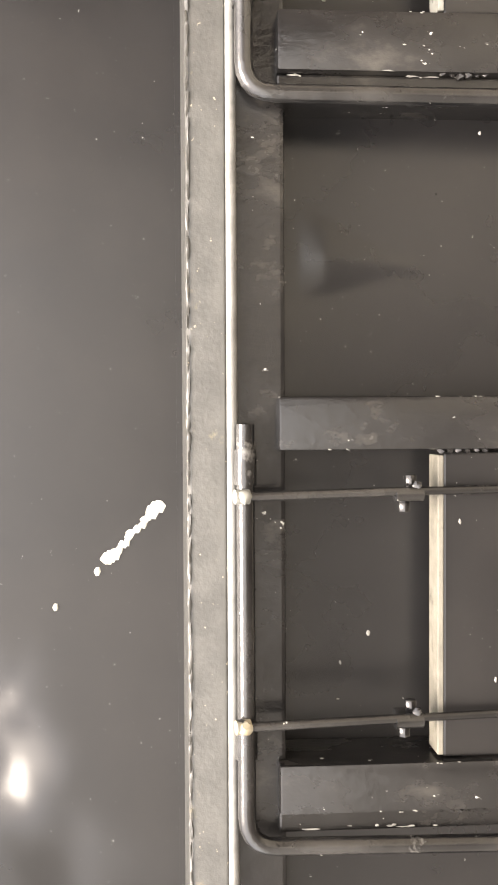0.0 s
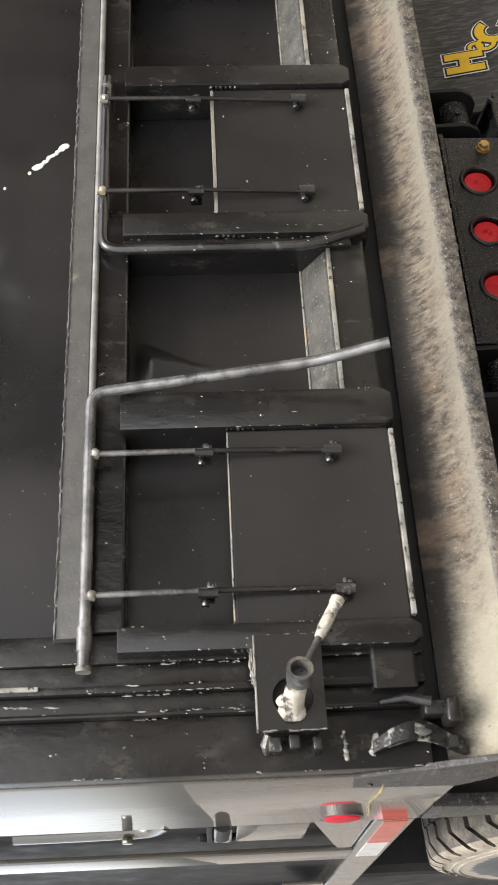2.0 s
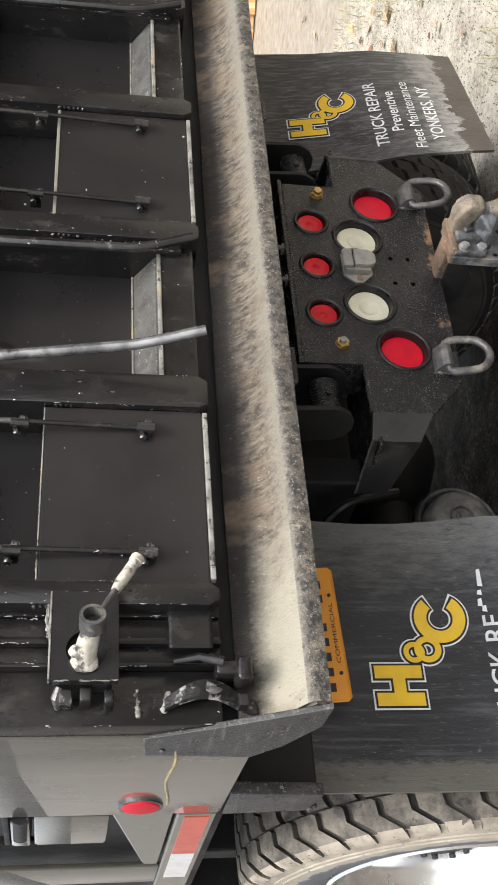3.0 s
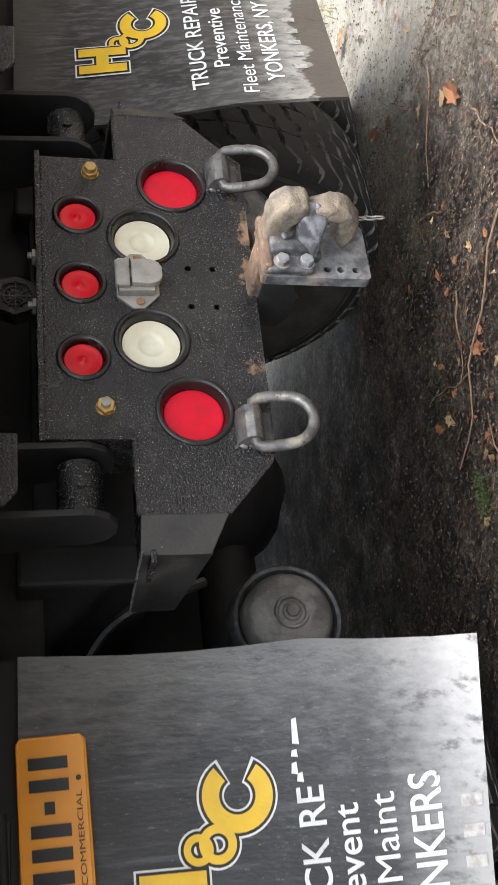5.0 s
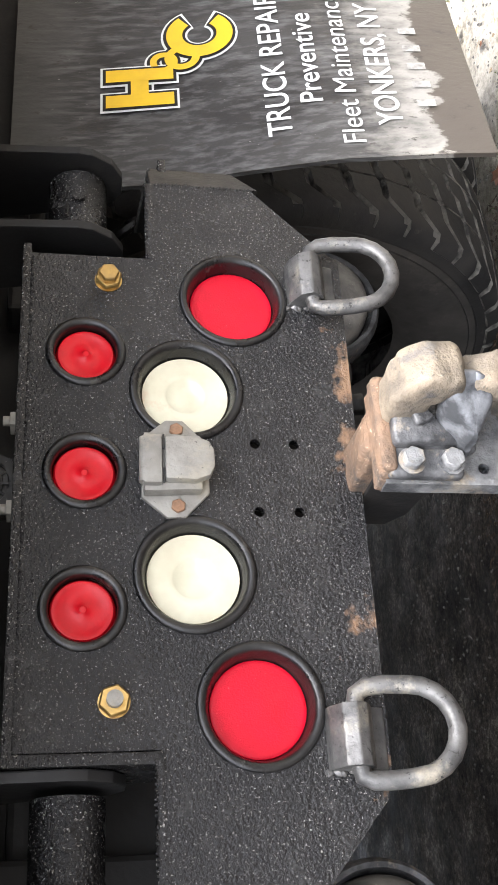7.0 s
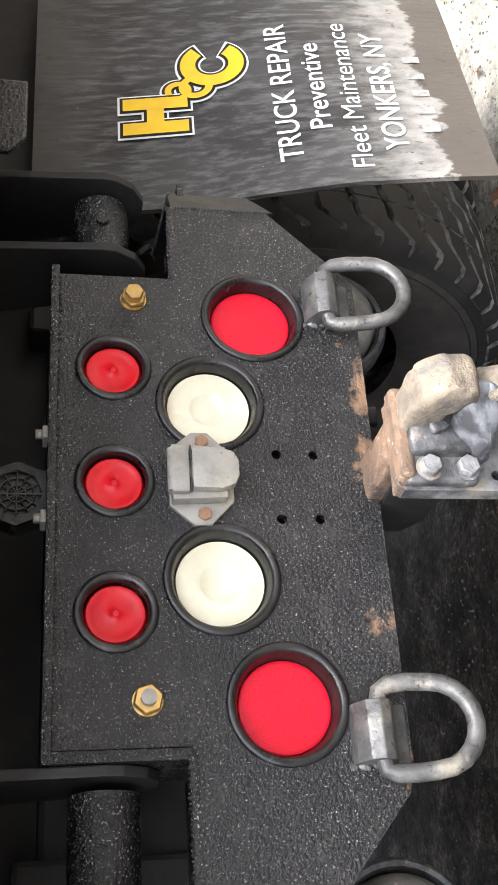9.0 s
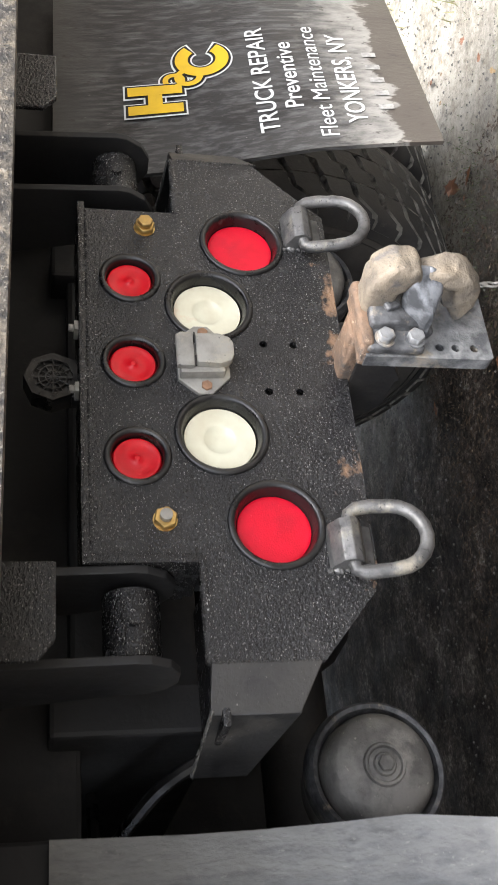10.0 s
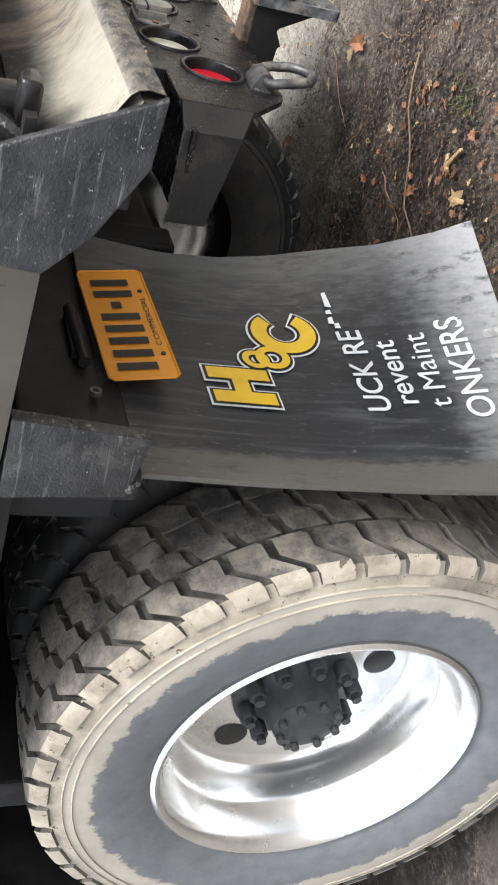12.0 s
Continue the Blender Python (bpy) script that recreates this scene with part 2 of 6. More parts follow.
M["flap"] = surface("mud_flap_rubber", (0.028, 0.0275, 0.027), (0.05, 0.049, 0.047), 5, rough=(0.32, 0.55), bump=0.35, bump_scale=60, stretch=(1.6, 1.6, 0.8), streak=((0.13, 0.13, 0.128), (50, 50, 1.1), 2.0, (0.46, 0.72)), specks=(0.3, 0.29, 0.27), speck_scale=110, speck_cut=0.7,
                    zones=[((0.075, 0.074, 0.072), "Z", 0.92, 1.05, 6, 0.3), ((0.27, 0.26, 0.235), "Z", 0.53, 0.4, 28, 0.3), ((0.07, 0.06, 0.05), "Z", 0.405, 0.395, 14, 0.16)], grit=[((0.045, 0.04, 0.035), 40, 0.6, 0.68)])
M["flap_worn"] = surface("worn_mud_flap", (0.014, 0.0155, 0.018), (0.024, 0.026, 0.029), 5, rough=(0.32, 0.5), spec=0.6, bump=0.4, bump_scale=60, stretch=(2.4, 2.4, 0.75), streak=((0.082, 0.086, 0.09), (40, 40, 1.6), 1.8, (0.52, 0.76)), specks=(0.25, 0.25, 0.25), speck_scale=80, speck_cut=0.72,
                         zones=[((0.1, 0.1, 0.095), "X", -0.79, -0.62, 22, 0.4), ((0.25, 0.252, 0.246), "Z", 0.45, 0.3, 26, 0.16), ((0.082, 0.079, 0.068), "X", -1.155, -1.17, 60, 0.05)], grit=[((0.03, 0.029, 0.028), 13, 0.57, 0.72), ((0.15, 0.146, 0.134), 70, 0.61, 0.74)])
M["yellow"] = surface("yellow_vinyl", (0.78, 0.5, 0.025), (0.68, 0.43, 0.03), 20, rough=(0.4, 0.5), dirt_sheen=(0.3, 0.25, 0.12), dirt_sheen_scale=25, dirt_sheen_range=(0.66, 0.8))
M["worn_letter"] = surface("worn_white_vinyl", (0.7, 0.72, 0.7), (0.55, 0.56, 0.55), 20, rough=(0.4, 0.55), dirt_sheen=(0.09, 0.092, 0.095), dirt_sheen_scale=34, dirt_sheen_range=(0.6, 0.68), grit=[((0.05, 0.052, 0.055), 9, 0.66, 0.72)])
M["yellow_run"] = surface("dull_yellow_paint", (0.3, 0.235, 0.08), (0.2, 0.18, 0.12), 30, rough=(0.4, 0.6))
M["letter"] = surface("white_vinyl", (0.75, 0.77, 0.74), (0.62, 0.64, 0.62), 20, rough=(0.4, 0.55), dirt_sheen=(0.3, 0.31, 0.3), dirt_sheen_scale=30, dirt_sheen_range=(0.62, 0.78))
M["faded"] = surface("faded_vinyl", (0.36, 0.355, 0.33), (0.18, 0.175, 0.165), 60, rough=(0.5, 0.6))
M["ink"] = surface("black_ink", (0.015, 0.014, 0.013), rough=(0.4, 0.5))
M["orange"] = surface("orange_plate", (0.75, 0.3, 0.015), (0.68, 0.27, 0.02), 14, rough=(0.35, 0.45), dirt_sheen=(0.35, 0.17, 0.04), dirt_sheen_scale=18, dirt_sheen_range=(0.66, 0.82))
M["tyre"] = surface("muddy_tyre", (0.37, 0.33, 0.26), (0.24, 0.213, 0.168), 12, rough=(0.75, 0.95), bump=0.7, bump_scale=70, dirt_sheen=(0.13, 0.11, 0.083), dirt_sheen_scale=8, dirt_sheen_range=(0.5, 0.7), specks=(0.1, 0.083, 0.06), speck_scale=55, speck_cut=0.63)
M["tread"] = surface("worn_tread", (0.21, 0.188, 0.152), (0.115, 0.104, 0.086), 12, mix=(0.42, 0.58), rough=(0.65, 0.9), bump=0.9, bump_scale=70, dirt_sheen=(0.03, 0.029, 0.028), dirt_sheen_scale=5, dirt_sheen_range=(0.44, 0.6), specks=(0.07, 0.062, 0.05), speck_scale=50, speck_cut=0.62)
M["dark_tyre"] = surface("dirty_tyre", (0.018, 0.0175, 0.017), (0.04, 0.037, 0.033), 9, rough=(0.6, 0.85), bump=0.35, bump_scale=80, dirt_sheen=(0.1, 0.09, 0.075), dirt_sheen_scale=14, dirt_sheen_range=(0.6, 0.75))
M["mud_groove"] = surface("mud_in_grooves", (0.17, 0.16, 0.14), (0.03, 0.028, 0.026), 30, rough=(0.8, 0.95), bump=0.4)
M["dusky_wall"] = surface("dusky_sidewall", (0.065, 0.059, 0.052), (0.036, 0.033, 0.03), 8, rough=(0.7, 0.9), bump=0.3, bump_scale=60, dirt_sheen=(0.12, 0.108, 0.092), dirt_sheen_scale=7, dirt_sheen_range=(0.55, 0.75))
M["litter"] = surface("leaf_litter", (0.09, 0.06, 0.038), (0.025, 0.018, 0.012), 60, specks=(0.25, 0.2, 0.13), speck_scale=90, speck_cut=0.62, rough=(0.6, 0.8))
M["moss"] = surface("moss", (0.05, 0.085, 0.02), (0.09, 0.11, 0.035), 40, rough=(0.8, 0.95), bump=0.5)
M["groove"] = surface("muddy_groove", (0.03, 0.028, 0.025), (0.14, 0.127, 0.105), 12, rough=(0.6, 0.85), bump=0.4)
M["alloy"] = surface("polished_aluminium", (0.84, 0.84, 0.825), (0.72, 0.72, 0.7), 9, rough=(0.16, 0.32), metal=0.95, bump=0.04, dirt_sheen=(0.45, 0.42, 0.36), dirt_sheen_scale=9, dirt_sheen_range=(0.62, 0.8), specks=(0.25, 0.22, 0.18), speck_scale=60, speck_cut=0.7)
M["hub"] = surface("grey_hub", (0.03, 0.031, 0.033), (0.06, 0.06, 0.06), 20, rough=(0.5, 0.7), bump=0.4)
M["brake"] = surface("dusty_brake_chamber", (0.085, 0.083, 0.078), (0.17, 0.165, 0.152), 14, mix=(0.42, 0.6), rough=(0.3, 0.6), bump=1.0, bump_scale=45, dirt_sheen=(0.22, 0.21, 0.19), dirt_sheen_scale=12, dirt_sheen_range=(0.52, 0.66), specks=(0.32, 0.3, 0.27), speck_scale=90, speck_cut=0.67)
M["tape_red"] = surface("red_reflective_tape", (0.55, 0.06, 0.03), (0.45, 0.05, 0.03), 20, rough=(0.3, 0.4), coat=0.5)
M["tape_white"] = surface("white_reflective_tape", (0.75, 0.75, 0.74), (0.62, 0.62, 0.6), 20, rough=(0.3, 0.4), coat=0.5)
M["white_paint"] = surface("chipped_white_paint", (0.5, 0.48, 0.42), (0.3, 0.28, 0.22), 40, rough=(0.5, 0.7), bump=0.4, dirt_sheen=(0.05, 0.045, 0.04), dirt_sheen_scale=38, dirt_sheen_range=(0.49, 0.58))
M["chipped"] = surface("chipped_black_paint", (0.012, 0.012, 0.012), (0.03, 0.029, 0.028), 20, rough=(0.15, 0.35), bump=0.5, bump_scale=90, dirt_sheen=(0.36, 0.35, 0.32), dirt_sheen_scale=24, dirt_sheen_range=(0.55, 0.62))
M["cream"] = surface("dull_cream_paint", (0.2, 0.187, 0.155), (0.14, 0.132, 0.11), 30, rough=(0.5, 0.7), bump=0.3, dirt_sheen=(0.07, 0.063, 0.05), dirt_sheen_scale=35, dirt_sheen_range=(0.6, 0.7))
M["pale_rod"] = surface("pale_worn_rod", (0.26, 0.258, 0.245), (0.17, 0.168, 0.16), 30, rough=(0.3, 0.5), metal=0.2, bump=0.15, bump_scale=120, dirt_sheen=(0.05, 0.05, 0.048), dirt_sheen_scale=14, dirt_sheen_range=(0.64, 0.74))
M["splash"] = surface("white_splash", (0.75, 0.75, 0.66), (0.6, 0.6, 0.52), 40, rough=(0.6, 0.8), bump=0.3)
M["leaf"] = surface("dry_leaf", (0.2, 0.085, 0.038), (0.13, 0.06, 0.03), 3, rough=(0.5, 0.7), per_object=0.5)
M["leaf_pale"] = surface("pale_leaf", (0.36, 0.26, 0.13), (0.26, 0.17, 0.08), 3, rough=(0.5, 0.7), per_object=0.4)
M["twig"] = surface("dry_twig", (0.2, 0.13, 0.075), (0.13, 0.085, 0.05), 40, rough=(0.7, 0.9), bump=0.4)
M["wood"] = surface("split_wood", (0.52, 0.3, 0.13), (0.4, 0.2, 0.085), 6, rough=(0.6, 0.8), bump=0.5, bump_scale=40, stretch=(6, 6, 0.5), streak=((0.62, 0.45, 0.24), (16, 16, 0.8), 1.5, (0.5, 0.64)), dirt_sheen=(0.14, 0.07, 0.035), dirt_sheen_scale=5, dirt_sheen_range=(0.6, 0.68), per_object=0.3)
M["bark"] = surface("bark", (0.14, 0.095, 0.06), (0.08, 0.055, 0.04), 18, rough=(0.8, 0.95), bump=1.0, bump_scale=30)
M["grass"] = surface("dry_grass", (0.2, 0.2, 0.08), (0.3, 0.26, 0.13), 3, rough=(0.6, 0.8))
M["pebble"] = surface("pebble", (0.13, 0.12, 0.105), (0.06, 0.055, 0.05), 10, rough=(0.7, 0.9), bump=0.3)


def ground_material():
    m = bpy.data.materials.new("yard_ground")
    m.use_nodes = True
    n, l = m.node_tree.nodes, m.node_tree.links
    b = n["Principled BSDF"]
    co = n.new("ShaderNodeTexCoord")

    def nz(sc, ro=0.65, detail=9.0):
        t = n.new("ShaderNodeTexNoise")
        t.inputs["Scale"].default_value, t.inputs["Detail"].default_value, t.inputs["Roughness"].default_value = sc, detail, ro
        l.new(co.outputs["Object"], t.inputs["Vector"])
        return t.outputs["Fac"]

    def ramp(fac, *stops):
        r = n.new("ShaderNodeValToRGB")
        for i, (p, c) in enumerate(stops):
            e = r.color_ramp.elements[i] if i < 2 else r.color_ramp.elements.new(p)
            e.position, e.color = p, rgb(c)
        l.new(fac, r.inputs["Fac"])
        return r.outputs["Color"]

    def patchy(fac, sc, amount):
        shift = n.new("ShaderNodeMath")
        shift.operation, shift.inputs[1].default_value = "SUBTRACT", 0.5
        l.new(nz(sc, 0.6, 4.0), shift.inputs[0])
        add = n.new("ShaderNodeMath")
        add.operation, add.inputs[1].default_value = "MULTIPLY_ADD", amount
        l.new(shift.outputs[0], add.inputs[0])
        l.new(fac, add.inputs[2])
        return add.outputs[0]

    # wet soil, made darker still for the truck's shade
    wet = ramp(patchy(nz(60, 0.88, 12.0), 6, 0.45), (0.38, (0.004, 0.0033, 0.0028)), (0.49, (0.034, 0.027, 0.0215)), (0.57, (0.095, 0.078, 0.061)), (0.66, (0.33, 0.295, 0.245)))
    dry = ramp(patchy(nz(48, 0.85, 12.0), 5, 0.3), (0.3, (0.07, 0.06, 0.042)), (0.45, (0.28, 0.255, 0.2)), (0.58, (0.46, 0.43, 0.36)), (0.72, (0.2, 0.2, 0.09)))
    far = ramp(patchy(nz(14), 3, 0.3), (0.3, (0.2, 0.17, 0.13)), (0.7, (0.34, 0.3, 0.24)))
    yard = ramp(patchy(nz(20), 4, 0.3), (0.3, (0.1, 0.092, 0.08)), (0.7, (0.21, 0.192, 0.165)))
    sep = n.new("ShaderNodeSeparateXYZ")
    l.new(co.outputs["Object"], sep.inputs[0])
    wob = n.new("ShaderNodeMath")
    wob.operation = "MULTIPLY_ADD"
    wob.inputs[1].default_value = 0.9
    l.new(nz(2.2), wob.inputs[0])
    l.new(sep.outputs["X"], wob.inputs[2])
    # the wet, shade-darkened strip ends near the truck's right side
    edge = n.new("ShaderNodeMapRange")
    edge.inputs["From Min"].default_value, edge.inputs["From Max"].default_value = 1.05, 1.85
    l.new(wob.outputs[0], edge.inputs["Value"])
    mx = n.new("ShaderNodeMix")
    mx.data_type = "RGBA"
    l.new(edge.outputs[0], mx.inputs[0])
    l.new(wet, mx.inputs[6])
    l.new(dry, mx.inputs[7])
    edge2 = n.new("ShaderNodeMapRange")
    edge2.inputs["From Min"].default_value, edge2.inputs["From Max"].default_value = 4.2, 4.45
    l.new(wob.outputs[0], edge2.inputs["Value"])
    my = n.new("ShaderNodeMix")
    my.data_type = "RGBA"
    l.new(edge2.outputs[0], my.inputs[0])
    l.new(mx.outputs[2], my.inputs[6])
    l.new(far, my.inputs[7])
    edge3 = n.new("ShaderNodeMapRange")
    edge3.inputs["From Min"].default_value, edge3.inputs["From Max"].default_value = -0.75, -1.2
    l.new(wob.outputs[0], edge3.inputs["Value"])
    mz = n.new("ShaderNodeMix")
    mz.data_type = "RGBA"
    l.new(edge3.outputs[0], mz.inputs[0])
    l.new(my.outputs[2], mz.inputs[6])
    l.new(yard, mz.inputs[7])
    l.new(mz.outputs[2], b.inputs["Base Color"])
    rr = n.new("ShaderNodeMapRange")
    rr.inputs["From Min"].default_value, rr.inputs["From Max"].default_value = 0.35, 0.65
    rr.inputs["To Min"].default_value, rr.inputs["To Max"].default_value = 0.55, 0.95
    b.inputs["Specular IOR Level"].default_value = 0.3
    l.new(nz(9), rr.inputs["Value"])
    l.new(rr.outputs[0], b.inputs["Roughness"])
    bp = n.new("ShaderNodeBump")
    bp.inputs["Strength"].default_value, bp.inputs["Distance"].default_value = 0.8, 0.012
    l.new(nz(45, 0.75), bp.inputs["Height"])
    l.new(bp.outputs[0], b.inputs["Normal"])
    return m


M["ground"] = ground_material()


def mud_line_material():
    """The tyre's flank: grey rubber inside a ragged line of dried mud."""
    m = bpy.data.materials.new("tyre_flank")
    m.use_nodes = True
    n, l = m.node_tree.nodes, m.node_tree.links
    b = n["Principled BSDF"]
    co = n.new("ShaderNodeTexCoord")
    sp = n.new("ShaderNodeSeparateXYZ")
    l.new(co.outputs["Object"], sp.inputs[0])
    flat = n.new("ShaderNodeCombineXYZ")
    l.new(sp.outputs["Y"], flat.inputs["Y"])
    l.new(sp.outputs["Z"], flat.inputs["Z"])
    ln = n.new("ShaderNodeVectorMath")
    ln.operation = "LENGTH"
    l.new(flat.outputs[0], ln.inputs[0])

    def nz(sc, ro=0.65):
        t = n.new("ShaderNodeTexNoise")
        t.inputs["Scale"].default_value, t.inputs["Detail"].default_value, t.inputs["Roughness"].default_value = sc, 7.0, ro
        l.new(co.outputs["Object"], t.inputs["Vector"])
        return t.outputs["Fac"]
    ad = n.new("ShaderNodeMath")
    ad.operation, ad.inputs[1].default_value = "MULTIPLY_ADD", 0.07
    l.new(nz(26), ad.inputs[0])
    l.new(ln.outputs["Value"], ad.inputs[2])
    rg = n.new("ShaderNodeMapRange")
    rg.inputs["From Min"].default_value, rg.inputs["From Max"].default_value = 0.46, 0.468
    l.new(ad.outputs[0], rg.inputs["Value"])

    def two(fac, a, c):
        x = n.new("ShaderNodeMix")
        x.data_type = "RGBA"
        l.new(fac, x.inputs[0])
        x.inputs[6].default_value, x.inputs[7].default_value = rgb(a), rgb(c)
        return x.outputs[2]
    grey = two(nz(22), (0.075, 0.081, 0.088), (0.2, 0.203, 0.208))
    mud = two(nz(15), (0.24, 0.218, 0.178), (0.5, 0.455, 0.375))
    x = n.new("ShaderNodeMix")
    x.data_type = "RGBA"
    l.new(rg.outputs[0], x.inputs[0])
    l.new(grey, x.inputs[6])
    l.new(mud, x.inputs[7])
    l.new(x.outputs[2], b.inputs["Base Color"])
    b.inputs["Roughness"].default_value = 0.75
    bp = n.new("ShaderNodeBump")
    bp.inputs["Strength"].default_value, bp.inputs["Distance"].default_value = 0.3, 0.004
    l.new(nz(70), bp.inputs["Height"])
    l.new(bp.outputs[0], b.inputs["Normal"])
    return m


M["flank"] = mud_line_material()


# ---- mesh helpers ----
def finish(name, bm, mats, smooth=False):
    me = bpy.data.meshes.new(name)
    bm.normal_update()
    bm.to_mesh(me)
    bm.free()
    for k in (mats if isinstance(mats, (list, tuple)) else [mats]):
        me.materials.append(M[k])
    if smooth:
        for p in me.polygons:
            p.use_smooth = True
        me.set_sharp_from_angle(angle=radians(38))
    return me


def part(name, bm, mats, parent, label="", smooth=False):
    ob = new(name, finish(name, bm, mats, smooth))
    # no fourth level: the pieces of a sub-part hang from the part above it
    ob.parent = parent.parent if parent.parent and parent.parent.parent else parent
    if label:
        ob["label"] = label
    return ob


def box(bm, x0, x1, y0, y1, z0, z1, bevel=0.004, mat=0):
    """A bevelled box added to bm."""
    b = bmesh.new()
    bmesh.ops.create_cube(b, size=1)
    for v in b.verts:
        v.co = Vector(((x0 + x1) / 2 + v.co.x * (x1 - x0), (y0 + y1) / 2 + v.co.y * (y1 - y0), (z0 + z1) / 2 + v.co.z * (z1 - z0)))
    if bevel:
        bmesh.ops.bevel(b, geom=b.edges[:], offset=bevel, segments=2, affect="EDGES", profile=0.6)
    return merge(bm, b, mat)


def merge(bm, b, mat=0, m=None):
    if m is not None:
        b.transform(m)
    for f in b.faces:
        f.material_index = mat
    me = bpy.data.meshes.new("tmp")
    b.to_mesh(me)
    b.free()
    bm.from_mesh(me)
    bpy.data.meshes.remove(me)
    return bm


def prism(bm, pts, axis, a, c, bevel=0.0, mat=0):
    """A polygon, given in the two other axes, stretched along axis from a to c."""
    b = bmesh.new()

    def at(p, w):
        return {"x": (w, p[0], p[1]), "y": (p[0], w, p[1]), "z": (p[0], p[1], w)}[axis]
    lo, hi = [b.verts.new(at(p, a)) for p in pts], [b.verts.new(at(p, c)) for p in pts]
    b.faces.new(lo)
    b.faces.new(hi[::-1])
    for i in range(len(pts)):
        j = (i + 1) % len(pts)
        b.faces.new((lo[j], lo[i], hi[i], hi[j]))
    bmesh.ops.recalc_face_normals(b, faces=b.faces[:])
    if bevel:
        bmesh.ops.bevel(b, geom=b.edges[:], offset=bevel, segments=2, affect="EDGES", profile=0.6)
    return merge(bm, b, mat)


def tube(bm, pts, r, seg=14, mat=0, caps=True, flat=None):
    """A round bar along a line of points; r may be one radius or one a point."""
    pts = [Vector(p) for p in pts]
    rs = r if isinstance(r, (list, tuple)) else [r] * len(pts)
    rings, side = [], None
    for i, p in enumerate(pts):
        d = (pts[min(i + 1, len(pts) - 1)] - pts[max(i - 1, 0)]).normalized()
        if side is None:
            side = d.orthogonal().normalized()
        side = (side - d * side.dot(d)).normalized()
        up = d.cross(side)
        rings.append([bm.verts.new(p + rs[i] * (math.cos(k * math.tau / seg) * side + math.sin(k * math.tau / seg) * up)) for k in range(seg)])
    fs = []
    for a, c in zip(rings, rings[1:]):
        for k in range(seg):
            fs.append(bm.faces.new((a[k], a[(k + 1) % seg], c[(k + 1) % seg], c[k])))
    if caps:
        fs.append(bm.faces.new(rings[0][::-1]))
        fs.append(bm.faces.new(rings[-1]))
    for f in fs:
        f.material_index = mat
    return bm


def bend(pts, radius=0.03, steps=5):
    """Round the inner corners of a line of points."""
    pts = [Vector(p) for p in pts]
    out = [pts[0]]
    for a, b, c in zip(pts, pts[1:], pts[2:]):
        p, q = b + (a - b).normalized() * radius, b + (c - b).normalized() * radius
        out += [(1 - s) ** 2 * p + 2 * s * (1 - s) * b + s * s * q for s in (i / steps for i in range(steps + 1))]
    return out + [pts[-1]]


def lathe(bm, profile, seg=48, axis="y", centre=(0, 0, 0), mats=None, caps=True):
    """Turn a profile of (radius, along) about an axis through centre."""
    c = Vector(centre)
    rings = []
    for r, w in profile:
        ring = []
        for k in range(seg):
            a = k * math.tau / seg
            u, v = r * math.cos(a), r * math.sin(a)
            ring.append(bm.verts.new(c + Vector({"x": (w, u, v), "y": (u, w, v), "z": (u, v, w)}[axis])))
        rings.append(ring)
    for i, (p, q) in enumerate(zip(rings, rings[1:])):
        for k in range(seg):
            f = bm.faces.new((p[k], p[(k + 1) % seg], q[(k + 1) % seg], q[k]))
            f.material_index = mats[i] if mats else 0
    for ring, i in ((rings[0], 0), (rings[-1], -1)):
        if caps and profile[i][0] > 0.0005:
            f = bm.faces.new(ring)
            f.material_index = (mats[i] if mats else 0)
    bmesh.ops.remove_doubles(bm, verts=bm.verts[:], dist=1e-6)
    bmesh.ops.recalc_face_normals(bm, faces=bm.faces[:])
    return bm


def hexhead(bm, c, r, h, axis=(0, -1, 0), turn=0.0, mat=0):
    """A hexagon bolt head standing on c along axis."""
    b = bmesh.new()
    bmesh.ops.create_cone(b, cap_ends=True, segments=6, radius1=r, radius2=r, depth=h)
    bmesh.ops.bevel(b, geom=b.edges[:], offset=r * 0.1, segments=1, affect="EDGES")
    rot = Vector((0, 0, 1)).rotation_difference(Vector(axis)).to_matrix().to_4x4()
    return merge(bm, b, mat, Matrix.Translation(Vector(c) + Vector(axis).normalized() * h / 2) @ rot @ Matrix.Rotation(turn, 4, "Z"))


def blob(bm, c, s, seed=0, rough=0.25, mat=0, sub=2):
    """A lumpy pebble-like form."""
    b = bmesh.new()
    bmesh.ops.create_icosphere(b, subdivisions=sub, radius=1)
    for v in b.verts:
        v.co *= 1 + rough * noise.noise(v.co * 1.7 + Vector((seed * 3.1, seed, 0)))
        v.co = Vector((v.co.x * s[0], v.co.y * s[1], v.co.z * s[2])) + Vector(c)
    return merge(bm, b, mat)


def cast(bm, pts, axis, a, c, bevel, seed=0, amp=0.003, cuts=2):
    """A rounded, slightly uneven casting: a bevelled prism with a lumpy skin."""
    b = bmesh.new()
    prism(b, pts, axis, a, c)
    bmesh.ops.bevel(b, geom=b.edges[:], offset=bevel, segments=4, affect="EDGES", profile=0.5)
    bmesh.ops.triangulate(b, faces=[f for f in b.faces if len(f.verts) > 4])
    bmesh.ops.subdivide_edges(b, edges=[e for e in b.edges if e.calc_length() > 0.012], cuts=cuts, use_grid_fill=True)
    for v in b.verts:
        v.co += Vector([noise.noise(v.co * 45 + Vector((seed + k * 7.3, k, seed))) + 0.5 * noise.noise(v.co * 110 + Vector((seed, k * 3.1, 0))) for k in range(3)]) * amp
    return merge(bm, b)


